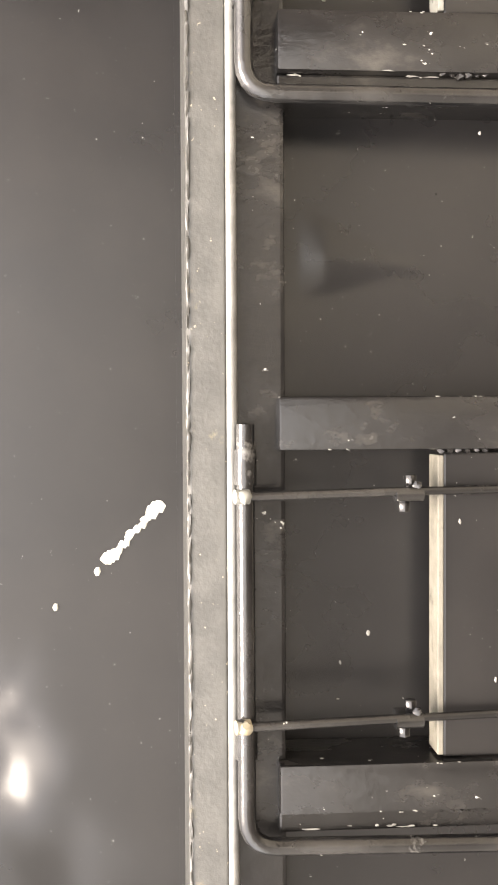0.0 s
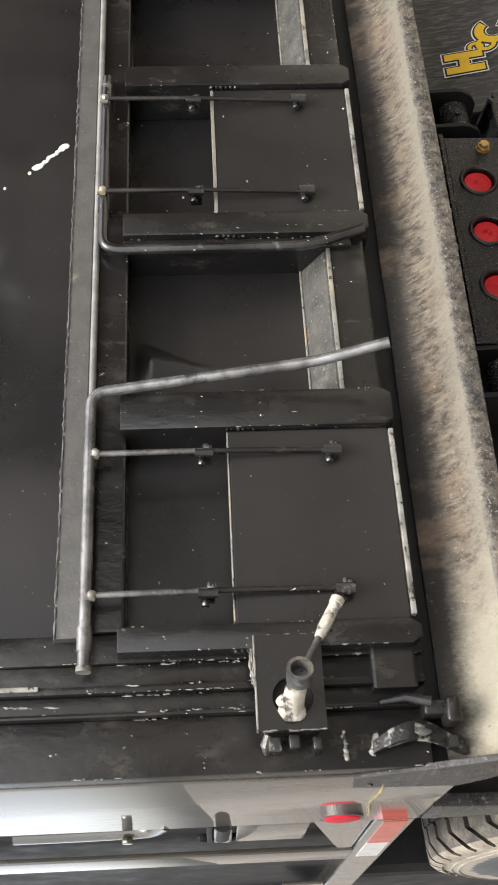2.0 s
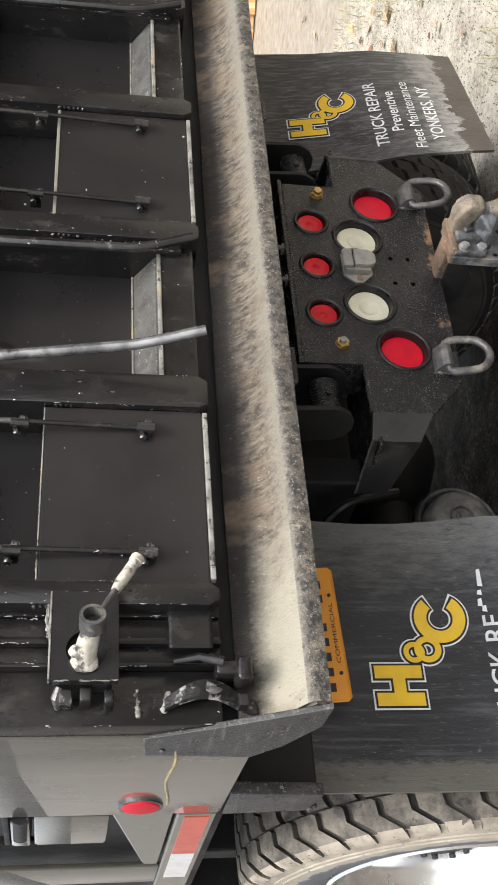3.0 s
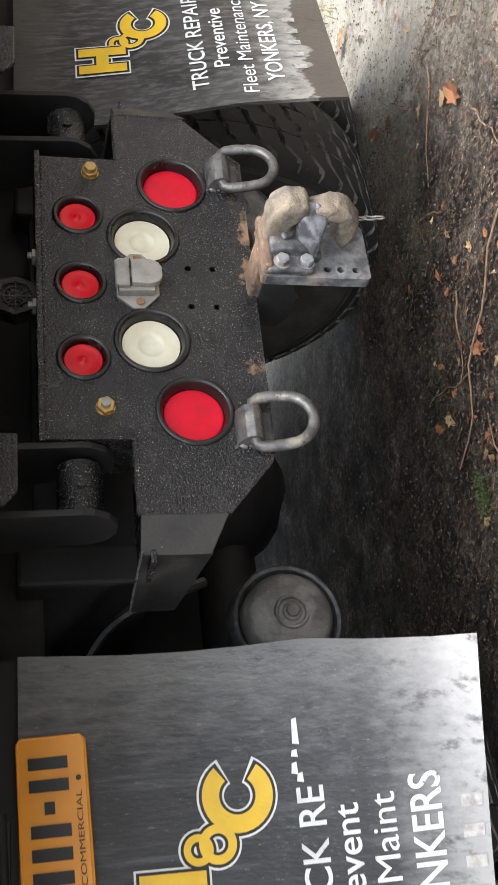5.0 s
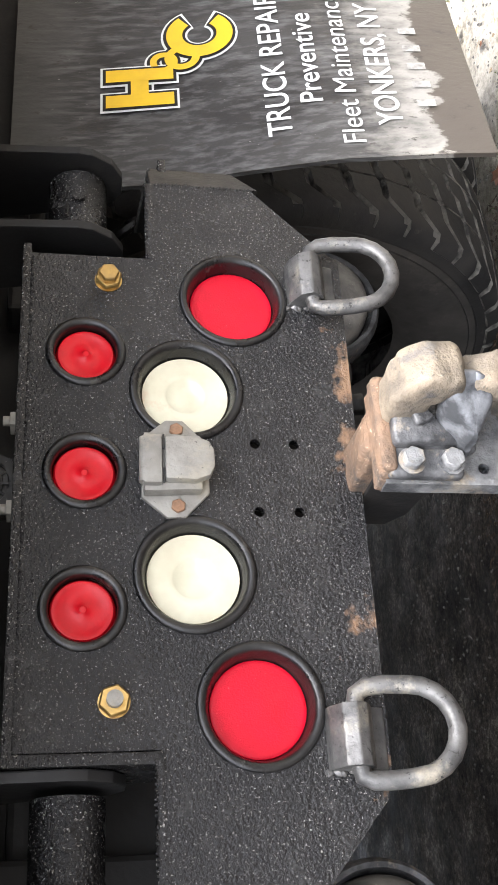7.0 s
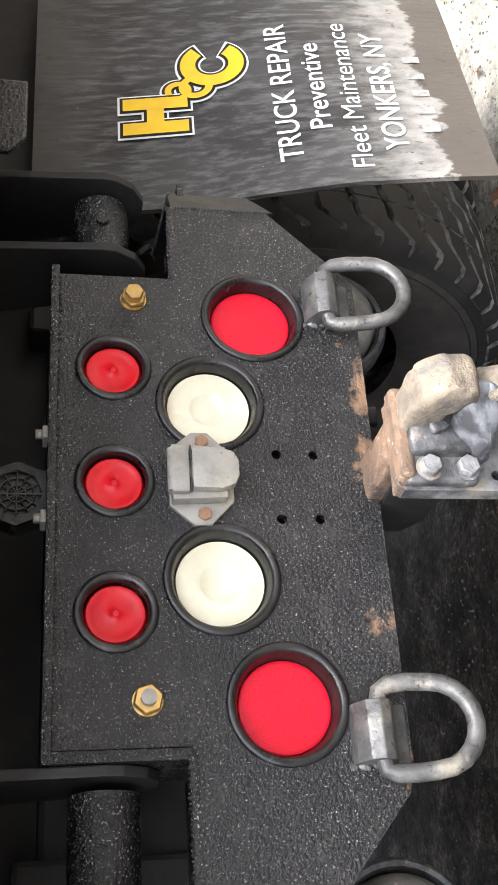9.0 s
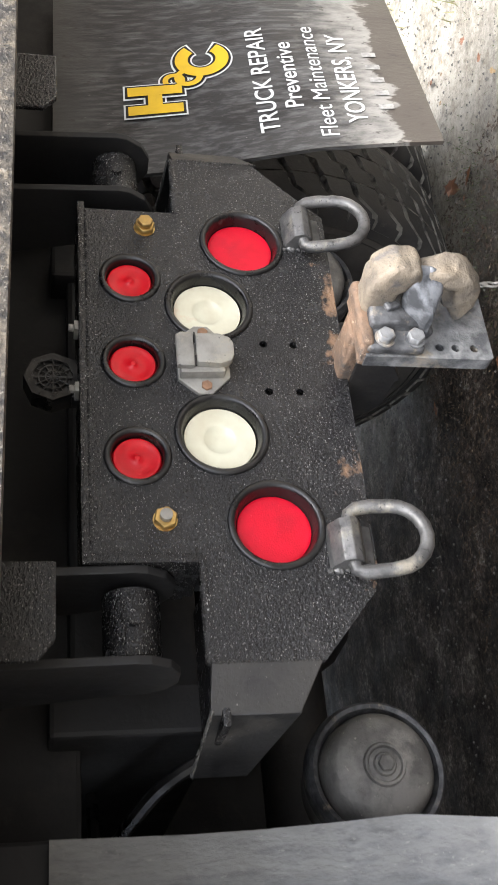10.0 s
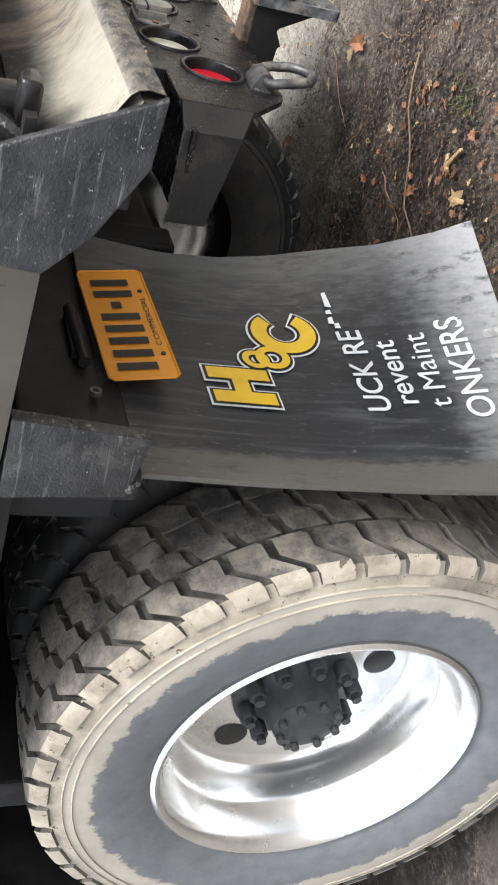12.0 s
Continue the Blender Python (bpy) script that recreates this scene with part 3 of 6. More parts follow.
def chips(bm, a, c, n, size=0.003, seed=0, gap=0.5):
    """Flecks of bare metal along a worn edge, long and thin, in loose clusters."""
    rnd = random.Random(seed)
    a, c = Vector(a), Vector(c)
    d = (c - a).normalized()
    for i in range(n):
        s_ = rnd.random()
        if noise.noise(Vector((s_ * 6, seed * 1.7, 0))) < gap - 0.5:
            continue
        p, ln, w = a.lerp(c, s_), size * rnd.choice((1, 1, 1.5, 2, 4)), size * rnd.uniform(0.25, 0.6)
        h = [max(w, abs(d[k]) * ln) for k in range(3)]
        blob(bm, p + Vector([rnd.uniform(-1, 1) * size * 0.6 * (1 - abs(d[k])) for k in range(3)]), h, seed + i, 0.4, 0, 1)
    return bm


def weld(bm, a, c, size=0.006, n=8, seed=0):
    """A lumpy weld bead between two points."""
    rnd = random.Random(seed)
    a, c = Vector(a), Vector(c)
    for i in range(n):
        p = a.lerp(c, (i + 0.5) / n) + Vector((rnd.uniform(-1, 1), rnd.uniform(-1, 1), rnd.uniform(-1, 1))) * size * 0.3
        blob(bm, p, [size * rnd.uniform(0.7, 1.2)] * 3, seed + i, sub=1)
    return bm


def lettering(text, height, x0, x1, z0, place, thick=0.0):
    """Words as a mesh: fitted between x0 and x1 with the baseline at z0; place(x, z) gives the surface point."""
    cu = bpy.data.curves.new("lettering", "FONT")
    cu.body, cu.size, cu.offset = text, 1.0, thick
    tmp = new("tmp_text", cu)
    bpy.context.view_layer.update()
    me = bpy.data.meshes.new_from_object(tmp.evaluated_get(bpy.context.evaluated_depsgraph_get()))
    bpy.data.objects.remove(tmp)
    bm = bmesh.new()
    bm.from_mesh(me)
    bpy.data.meshes.remove(me)
    xs = [v.co.x for v in bm.verts]
    lo, hi = min(xs), max(xs)
    for v in bm.verts:
        v.co = Vector(place(x0 + (v.co.x - lo) / (hi - lo) * (x1 - x0), z0 + v.co.y * height / 0.72))
    return bm


def letters(words, parent, mat, label):
    """Splits a mesh of words into its characters, each one a part; a dot stays with its stem."""
    words.verts.ensure_lookup_table()
    left, islands = set(words.faces), []
    while left:
        todo, seen = [left.pop()], []
        while todo:
            f = todo.pop()
            seen.append(f)
            for e in f.edges:
                for g in e.link_faces:
                    if g in left:
                        left.discard(g)
                        todo.append(g)
        xs = [v.co.x for f in seen for v in f.verts]
        islands.append([min(xs), max(xs), seen])
    islands.sort(key=lambda i: i[0])
    groups = []
    for lo, hi, faces in islands:
        if groups and lo < groups[-1][1] - 0.6 * min(hi - lo, groups[-1][1] - groups[-1][0]):
            groups[-1][1] = max(hi, groups[-1][1])
            groups[-1][2] += faces
        else:
            groups.append([lo, hi, list(faces)])
    for lo, hi, faces in groups:
        b, made = bmesh.new(), {}
        for f in faces:
            for v in f.verts:
                if v not in made:
                    made[v] = b.verts.new(v.co)
            b.faces.new([made[v] for v in f.verts])
        part("letter", b, mat, parent, label)
    words.free()


def lerp_table(table, v):
    """Linear look-up in a short falling table of (key, value)."""
    for (k0, a), (k1, c) in zip(table, table[1:]):
        if v >= k1:
            s = (v - k1) / (k0 - k1)
            s = min(1.0, s)
            return c + (a - c) * s
    return table[-1][1]


def ring_cut_plate(bm, outline, holes, y0, y1):
    """A thick plate in the x-z plane with round holes through it."""
    b = bmesh.new()
    edges = []
    for loop in [outline] + holes:
        vs = [b.verts.new((x, y0, z)) for x, z in loop]
        edges += [b.edges.new((vs[i], vs[(i + 1) % len(vs)])) for i in range(len(vs))]
    res = bmesh.ops.triangle_fill(b, edges=edges, use_beauty=True)
    faces = [g for g in res["geom"] if isinstance(g, bmesh.types.BMFace)]
    ext = bmesh.ops.extrude_face_region(b, geom=faces)
    bmesh.ops.translate(b, vec=(0, y1 - y0, 0), verts=[g for g in ext["geom"] if isinstance(g, bmesh.types.BMVert)])
    bmesh.ops.recalc_face_normals(b, faces=b.faces[:])
    return merge(bm, b)


def circle(x, z, r, n=40):
    return [(x + r * math.cos(k * math.tau / n), z + r * math.sin(k * math.tau / n)) for k in range(n)]


# ---- the ground ----
def build_ground():
    bm = bmesh.new()
    n = 90
    grid = [[None] * (n + 1) for _ in range(n + 1)]

    def spread(i):
        s = 2 * i / n - 1
        return 3.2 * s + 150 * s ** 7
    for i in range(n + 1):
        for j in range(n + 1):
            x, y = spread(i), spread(j) + 0.5
            h = 0.012 * noise.noise(Vector((x * 2.5, y * 2.5, 0))) + 0.006 * noise.noise(Vector((x * 9, y * 9, 3)))
            grid[i][j] = bm.verts.new((x, y, h - 0.006))
    for i in range(n):
        for j in range(n):
            bm.faces.new((grid[i][j], grid[i + 1][j], grid[i + 1][j + 1], grid[i][j + 1]))
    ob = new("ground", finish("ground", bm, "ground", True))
    tagged(ob, "dark wet soil, darkened for the truck's shade, turning to pale gravel and dry grass beside it", "ground", kind="structure")


build_ground()


# made-up dark wall out of view, darkening reflections in the tailgate paint
def build_unseen_wall():
    bm = bmesh.new()
    n = 40
    rows = []
    for i in range(n + 1):
        a = radians(-72 + 80 * i / n)
        top = 8.5 + 1.6 * noise.noise(Vector((i * 0.5, 0, 2)))
        rows.append([bm.verts.new((r * math.cos(a), r * math.sin(a), z)) for r, z in ((15, -0.05), (15, top), (16, top), (16, -0.05))])
    for p, q in zip(rows, rows[1:]):
        for k in range(3):
            bm.faces.new((p[k], q[k], q[k + 1], p[k + 1]))
    bm.faces.new(rows[0])
    bm.faces.new(rows[-1][::-1])
    bmesh.ops.recalc_face_normals(bm, faces=bm.faces[:])
    tagged(new("wall_east", finish("wall_east", bm, "bark", True)), "unseen dark brown wall added to darken the paint's reflections", "wall", kind="structure")


build_unseen_wall()


def leaf_mesh(seed, tint):
    rnd = random.Random(seed)
    bm = bmesh.new()
    outline = [(0, -0.5), (0.12, -0.3), (0.34, -0.34), (0.26, -0.1), (0.46, 0.08), (0.22, 0.12), (0.2, 0.34), (0, 0.55), (-0.2, 0.32), (-0.24, 0.12), (-0.45, 0.1), (-0.26, -0.1), (-0.33, -0.32), (-0.11, -0.3)]
    c = bm.verts.new((0, 0, 0.03))
    ring = [bm.verts.new((x * rnd.uniform(0.7, 1.1), y, 0.06 + 0.12 * rnd.random() * abs(x) * 3)) for x, y in outline]
    for i in range(len(ring)):
        bm.faces.new((c, ring[i], ring[(i + 1) % len(ring)]))
    tip = [bm.verts.new((0.012, -0.45, 0.05)), bm.verts.new((-0.012, -0.45, 0.05)), bm.verts.new((0, -0.85, 0.03))]
    bm.faces.new(tip)
    return finish("dry_leaf", bm, tint, True)


def build_litter():
    rnd = random.Random(5)
    meshes, pale_meshes = [leaf_mesh(s, "leaf") for s in range(5)], [leaf_mesh(s + 5, "leaf_pale") for s in range(5)]
    spots = [(0.711, 0.144, 0.08), (0.74, 0.19, 0.06), (0.821, 0.318, 0.06), (-0.027, 0.2, 0.05), (-0.127, 0.237, 0.06), (-0.224, 0.279, 0.06), (0.58, 0.97, 0.05), (0.1, 0.33, 0.05), (0.02, 0.26, 0.04), (1.019, 0.6, 0.07), (1.504, 0.708, 0.07), (0.97, 0.504, 0.06)]
    spots += [(rnd.uniform(-0.3, 1.4), rnd.uniform(-0.3, 0.6), rnd.uniform(0.01, 0.03)) for _ in range(70)]
    spots += [(rnd.uniform(1.3, 5.0), rnd.uniform(-0.3, 3.5), rnd.uniform(0.03, 0.08)) for _ in range(120)]
    spots += [(rnd.gauss(2.7, 0.4), rnd.gauss(1.3, 0.5), rnd.uniform(0.03, 0.1)) for _ in range(90)]
    for x, y, s in spots:
        ob = new("dry_leaf", rnd.choice(pale_meshes if x > 1.35 and rnd.random() < 0.6 or rnd.random() < 0.15 else meshes))
        ob.matrix_world = pose(x, y, 0.004, rnd.uniform(-18, 18), rnd.uniform(-18, 18), rnd.uniform(0, 360)) @ Matrix.Scale(s, 4)
        tagged(ob, "curled brown fallen leaf lying on the ground", "leaf", "fallen leaves")
    for k in range(80):
        ob = new("dry_leaf", rnd.choice(meshes if rnd.random() < 0.75 else pale_meshes))
        ob.matrix_world = pose(rnd.gauss(-0.05, 0.25), rnd.gauss(0.22, 0.2), 0.004, rnd.uniform(-25, 25), rnd.uniform(-25, 25), rnd.uniform(0, 360)) @ Matrix.Scale(rnd.uniform(0.012, 0.042), 4)
        tagged(ob, "small torn brown leaf lying on the wet soil", "leaf", "fallen leaves")
    twig = bmesh.new()
    line = [(0.31, 0.03), (0.285, 0.09), (0.254, 0.165), (0.2, 0.225), (0.161, 0.27), (0.12, 0.325), (0.079, 0.368), (0.02, 0.395), (-0.025, 0.427), (-0.06, 0.47), (-0.105, 0.531)]
    tube(twig, [(x, y, 0.012 + 0.006 * math.sin(i * 1.3)) for i, (x, y) in enumerate(line)], [0.003 - 0.00012 * i for i in range(len(line))], 8)
    tagged(new("twig", finish("twig", twig, "twig", True)), "long pale brown twig lying on the ground", "twig", "fallen twigs")
    for k, (x, y, a, ln) in enumerate([(-0.04, 0.17, 60, 0.08), (-0.02, 0.19, 130, 0.05), (-0.13, 0.24, 20, 0.06)]):
        bm = bmesh.new()
        cast(bm, [(-ln / 2, 0.0), (ln / 2, 0.002), (ln / 2 - 0.006, 0.009), (-ln / 2 + 0.004, 0.007)], "y", -0.006, 0.006, 0.002, k, 0.002, 1)
        ob = new("wood_scrap", finish("wood_scrap", bm, "leaf_pale", True))
        ob.matrix_world = pose(x, y, 0.002, 0, 0, a)
        tagged(ob, "pale splinter of bark lying on the soil", "wood scrap", "wood scraps")
    for k, (x, y, a, ln) in enumerate([(0.18, 0.4, 160, 0.22), (0.5, 0.05, 200, 0.2), (0.1, 0.5, 75, 0.25), (0.75, 0.3, 150, 0.3), (-0.15, 0.35, 10, 0.2), (0.55, 0.4, 60, 0.16), (1.0, 0.1, 100, 0.4)]):
        bm = bmesh.new()
        pts = [Vector((ln * (i / 7 - 0.5), 0.02 * noise.noise(Vector((i * 0.6, k, 0))) * ln * 4, 0.006 + 0.004 * math.sin(i + k))) for i in range(8)]
        tube(bm, pts, [0.0028 * (1 - 0.08 * i) for i in range(8)], 6)
        ob = new("twig", finish("twig", bm, "twig", True))
        ob.matrix_world = pose(x, y, 0.0, 0, 0, a)
        tagged(ob, "thin dry brown twig lying on the ground", "twig", "fallen twigs")
    bm = bmesh.new()
    vs, fs = [], []
    for _ in range(9000):
        x, y = rnd.uniform(-0.5, 3.2), rnd.uniform(-0.5, 1.6)
        if x < 0.9 and rnd.random() < 0.35:
            continue
        s = rnd.uniform(0.0015, 0.0055)
        b0 = len(vs)
        vs += [(x + s * math.cos(a) * rnd.uniform(0.7, 1.3), y + s * math.sin(a) * rnd.uniform(0.7, 1.3), 0.0) for a in (0, 1.57, 3.14, 4.71)] + [(x, y, s * 0.8)]
        fs += [(b0, b0 + 1, b0 + 4), (b0 + 1, b0 + 2, b0 + 4), (b0 + 2, b0 + 3, b0 + 4), (b0 + 3, b0, b0 + 4)]
    me = bpy.data.meshes.new("gravel")
    me.from_pydata(vs, [], fs)
    me.materials.append(M["pebble"])
    bm.free()
    tagged(new("gravel", me), "small pale stones scattered over the ground", "gravel", kind="stuff")
    vs, fs = [], []
    for _ in range(16000):
        x, y = rnd.uniform(-0.6, 1.0), rnd.uniform(-0.5, 1.0)
        ln, w, a, h = rnd.uniform(0.003, 0.013), rnd.uniform(0.001, 0.0035), rnd.uniform(0, 6.28), rnd.uniform(0.002, 0.006)
        ca, sa = math.cos(a), math.sin(a)
        b0 = len(vs)
        vs += [(x + u * ca - v * sa, y + u * sa + v * ca, h + q) for u, v, q in ((-ln, 0, 0), (0, -w, 0.002), (ln, 0, 0.003), (0, w, 0))]
        fs.append((b0, b0 + 1, b0 + 2, b0 + 3))
    me = bpy.data.meshes.new("leaf_litter")
    me.from_pydata(vs, [], fs)
    me.materials.append(M["litter"])
    tagged(new("leaf_litter", me), "brown crumbs of leaves and bark on the soil", "leaf litter", kind="stuff")
    vs, fs = [], []
    for _ in range(2600):
        cx_, cy_, sp = rnd.choice(((-0.198, 0.469, 0.03), (-0.198, 0.469, 0.03), (0.022, 0.049, 0.05), (-0.33, 0.3, 0.1), (0.6, 0.5, 0.12), (1.25, 0.1, 0.15), (0.95, 0.55, 0.1), (0.1, 0.55, 0.08)))
        x, y = rnd.gauss(cx_, sp), rnd.gauss(cy_, sp * 0.6)
        a, h = rnd.uniform(0, 6.28), rnd.uniform(0.003, 0.012)
        b0 = len(vs)
        vs += [(x - 0.0012 * math.sin(a), y + 0.0012 * math.cos(a), 0), (x + 0.0012 * math.sin(a), y - 0.0012 * math.cos(a), 0), (x + h * math.cos(a), y + h * math.sin(a), h)]
        fs.append((b0, b0 + 1, b0 + 2))
    me = bpy.data.meshes.new("moss")
    me.from_pydata(vs, [], fs)
    me.materials.append(M["moss"])
    tagged(new("moss", me), "small green tufts of moss on the soil", "moss", kind="stuff")
    vs, fs = [], []
    for _ in range(9000):
        x, y = rnd.uniform(1.35, 4.2), rnd.uniform(-0.2, 2.6)
        if noise.noise(Vector((x * 1.6, y * 1.6, 7))) < 0.02 + 0.25 * max(0, 1.6 - x):
            continue
        h, a, lean = rnd.uniform(0.015, 0.06), rnd.uniform(0, 6.28), rnd.uniform(0.2, 1.6)
        b0 = len(vs)
        w = 0.0018
        vs += [(x - w * math.sin(a), y + w * math.cos(a), 0), (x + w * math.sin(a), y - w * math.cos(a), 0), (x + h * lean * math.cos(a), y + h * lean * math.sin(a), h)]
        fs.append((b0, b0 + 1, b0 + 2))
    me = bpy.data.meshes.new("grass")
    me.from_pydata(vs, [], fs)
    me.materials.append(M["grass"])
    tagged(new("grass", me), "sparse dry yellow-green grass on the gravel", "grass", kind="stuff")
    for k in range(34):
        row, col = divmod(k, 17)
        bm = bmesh.new()
        w, h = rnd.uniform(0.1, 0.17), rnd.uniform(0.4, 0.5)
        prism(bm, [(-w / 2, -0.05), (w / 2, -0.06), (w * 0.3, 0.07), (-w * 0.2, 0.09)], "z", 0.0, h, 0.006)
        for v in bm.verts:
            v.co += Vector([0.008 * noise.noise(v.co * 9 + Vector((k, q * 3.0, 0))) for q in range(3)])
        ob = new("split_log", finish("split_log", bm, "wood", False))
        ob.matrix_world = pose(6.75 - 0.55 * 0.135 * (col - 8) + 0.12 * row, 3.78 + 0.83 * 0.135 * (col - 8) + 0.08 * row, row * 0.42, rnd.uniform(-5, 5), rnd.uniform(-5, 5), 56 + rnd.uniform(-25, 25))
        tagged(ob, "split firewood log with orange-brown grain", "firewood", "stacked firewood")


build_litter()

# ---- the truck ----
truck = tagged(new("dump_truck"), "black dump truck standing with its muddy rear end to the viewer", "dump truck")
CX = 0.02


def assembly(name, label):
    ob = new(name)
    ob.parent = truck
    ob["label"] = label
    return ob


# the tailgate: skin, frame, ribs, three chute doors with levers and link rods
YF, YB = -0.23, -0.155


def build_tailgate():
    bm = bmesh.new()
    box(bm, -1.14, 1.18, YB, YB + 0.02, 1.24, 1.86, 0.0)
    gate = part("tailgate", bm, "skin", truck, "black steel tailgate with ribs, three chute doors and levers")
    bm = bmesh.new()
    # upper sheet with a shallow dent
    nx, nz_ = 200, 70
    vs = [[None] * (nz_ + 1) for _ in range(nx + 1)]
    for i in range(nx + 1):
        for j in range(nz_ + 1):
            x, z = -1.24 + 2.52 * i / nx, 1.842 + 0.86 * j / nz_
            wx = x + 0.03 * noise.noise(Vector((x * 9, 2, z * 9))) + 0.008 * noise.noise(Vector((x * 30, 5, z * 30)))
            wz = z + 0.03 * noise.noise(Vector((x * 9, 7, z * 9))) + 0.008 * noise.noise(Vector((x * 30, 9, z * 30)))
            d = 0.026 * math.exp(-((wx + 0.17) / 0.11) ** 4 - ((wz - 2.17) / 0.12) ** 6) + 0.005 * math.exp(-((wx + 0.3) / 0.05) ** 2 - ((wz - 2.0) / 0.06) ** 2) + 0.004 * noise.noise(Vector((x * 2, 0, z * 2)))
            vs[i][j] = bm.verts.new((x, -0.15 + d, z))
    for i in range(nx):
        for j in range(nz_):
            bm.faces.new((vs[i][j], vs[i + 1][j], vs[i + 1][j + 1], vs[i][j + 1]))
    part("upper_sheet", bm, "skin", gate, "smooth dull black sheet with scrapes and a dent", True)
    bm = bmesh.new()
    prism(bm, [(-0.15, 1.853), (-0.232, 1.849), (-0.24, 1.845), (-0.242, 1.805), (-0.236, 1.8), (-0.15, 1.8)], "x", -1.032, 1.07, 0.0015)
    part("ledge", bm, "dusty", gate, "flat bar grey with dust and paint drips")
    bm = bmesh.new()
    rnd = random.Random(4)
    for i in range(150):
        x = -1.03 + 2.1 * (i + rnd.random()) / 150
        blob(bm, (x, -0.2412, 1.8465 + rnd.uniform(-0.0008, 0.0008)), (rnd.uniform(0.008, 0.016), 0.0016, rnd.uniform(0.0012, 0.0026)), i, 0.4, 0, 1)
    part("ledge_bead", bm, "dusty", gate, "uneven pale bead along the bar's top edge", True)
    bm = bmesh.new()
    tube(bm, [(-1.032, -0.2375, 1.7975), (1.07, -0.2375, 1.7975)], 0.0068, 14)
    part("ledge_lip", bm, "pale_rod", gate, "pale worn round rod under the flat bar", True)
    bm = bmesh.new()
    box(bm, -1.02, 1.05, YF, YB, 1.735, 1.799, 0.005)
    part("top_rail", bm, "paint", gate)
    bm = bmesh.new()
    box(bm, -1.13, 1.17, YF - 0.002, YB, 1.264, 1.338, 0.006)
    rail = part("bottom_rail", bm, "paint", gate)
    bm = bmesh.new()
    for z in (1.266, 1.336):
        chips(bm, (-1.12, YF - 0.002, z), (1.16, YF - 0.002, z), 60, 0.0016, int(z * 100), 0.55)
    part("chipped_edge", bm, "faded", rail, "flecks of chipped paint")
    for x0, x1 in ((0.205, 0.266), (-0.213, -0.156), (-0.656, -0.58), (-1.064, -1.021), (0.632, 0.7), (1.05, 1.1)):
        bm = bmesh.new()
        prism(bm, [(x0, 1.745), (x1, 1.745), (x1, 1.27), (x1 - 0.012, 1.252), (x0 + 0.012, 1.252), (x0, 1.27)], "y", YF - 0.026, YB, 0.004)
        weld(bm, (x1, YF - 0.01, 1.3), (x1, YF - 0.01, 1.4), 0.004, 9, int(x0 * 100))
        weld(bm, (x0, YF - 0.018, 1.5), (x0, YF - 0.018, 1.56), 0.005, 6, int(x0 * 90))
        rib = part("rib", bm, "paint", gate, smooth=True)
        bm = bmesh.new()
        for k, xe in enumerate((x0 + 0.001, x1 - 0.001)):
            chips(bm, (xe, YF - 0.0255, 1.27), (xe, YF - 0.0255, 1.73), 22, 0.0016, int(x0 * 100) + k, 0.55)
        chips(bm, (x0 + 0.3 * (x1 - x0), YF - 0.026, 1.28), (x0 + 0.5 * (x1 - x0), YF - 0.026, 1.74), 10, 0.0014, int(x0 * 77), 0.5)
        part("chipped_edge", bm, "faded", rib, "flecks of chipped paint")
    # flat strips between two of the ribs and the lever pipes beside them
    for x0, x1 in ((-0.238, -0.2135), (0.606, 0.6315)):
        bm = bmesh.new()
        box(bm, x0, x1, YF - 0.012, YB, 1.29, 1.745, 0.003)
        strip = part("rib_strip", bm, "paint", gate)
        bm = bmesh.new()
        chips(bm, (x0 + 0.004, YF - 0.0125, 1.3), (x0 + 0.004, YF - 0.0125, 1.74), 40, 0.003, int(x0 * 50) + 30, 0.5)
        chips(bm, (x1 - 0.001, YF - 0.0125, 1.3), (x1 - 0.001, YF - 0.0125, 1.74), 24, 0.002, int(x0 * 60) + 40, 0.5)
        part("chipped_edge", bm, "faded", strip, "flecks of chipped paint")
    # sloping sills at the foot of the open bays
    for x0, x1 in ((-0.579, -0.214), (0.267, 0.631)):
        bm = bmesh.new()
        prism(bm, [(YB - 0.002, 1.388), (YF + 0.006, 1.345), (YF + 0.006, 1.335), (YB - 0.002, 1.335)], "x", x0, x1, 0.001)
        part("sill", bm, "sill", gate, "sloping sill grey with dust")
        bm = bmesh.new()
        box(bm, x0, x1, YF - 0.006, YF + 0.006, 1.333, 1.341, 0.002)
        box(bm, x0, x1, YB - 0.008, YB - 0.001, 1.386, 1.3895, 0.001)
        part("sill_edge", bm, "bare", gate, "bright worn edge")
    # creased dents in the bay sheets
    for x0, x1, cx_, cz_, amp in ((-0.58, -0.215, -0.455, 1.705, 0.02), (0.268, 0.63, 0.44, 1.69, 0.004)):
        bm = bmesh.new()
        n = 64
        def dent(x, z):
            v = cz_ - z
            if v < -0.02 or v > 0.17:
                return 0.0
            rise = (v + 0.02) / 0.032 if v < 0.012 else max(0.0, 1 - (v - 0.012) / 0.158) ** 1.4
            u = (x - cx_ + 0.12 * v) / (0.05 * max(0.22, 1 - v / 0.13))
            return amp * rise * max(0.0, 1 - abs(u)) ** 0.8
        g = [[bm.verts.new((x0 + (x1 - x0) * i / n, YB - 0.003 - dent(x0 + (x1 - x0) * i / n, 1.385 + 0.352 * j / n), 1.385 + 0.352 * j / n)) for j in range(n + 1)] for i in range(n + 1)]
        for i in range(n):
            for j in range(n):
                bm.faces.new((g[i][j], g[i + 1][j], g[i + 1][j + 1], g[i][j + 1]))
        part("bay_sheet", bm, "skin", gate, "dented black sheet", True)
    # stepped frame at both ends
    for s in (-1, 1):
        def X(v):
            return CX + s * (v - CX) * -1 if s > 0 else v
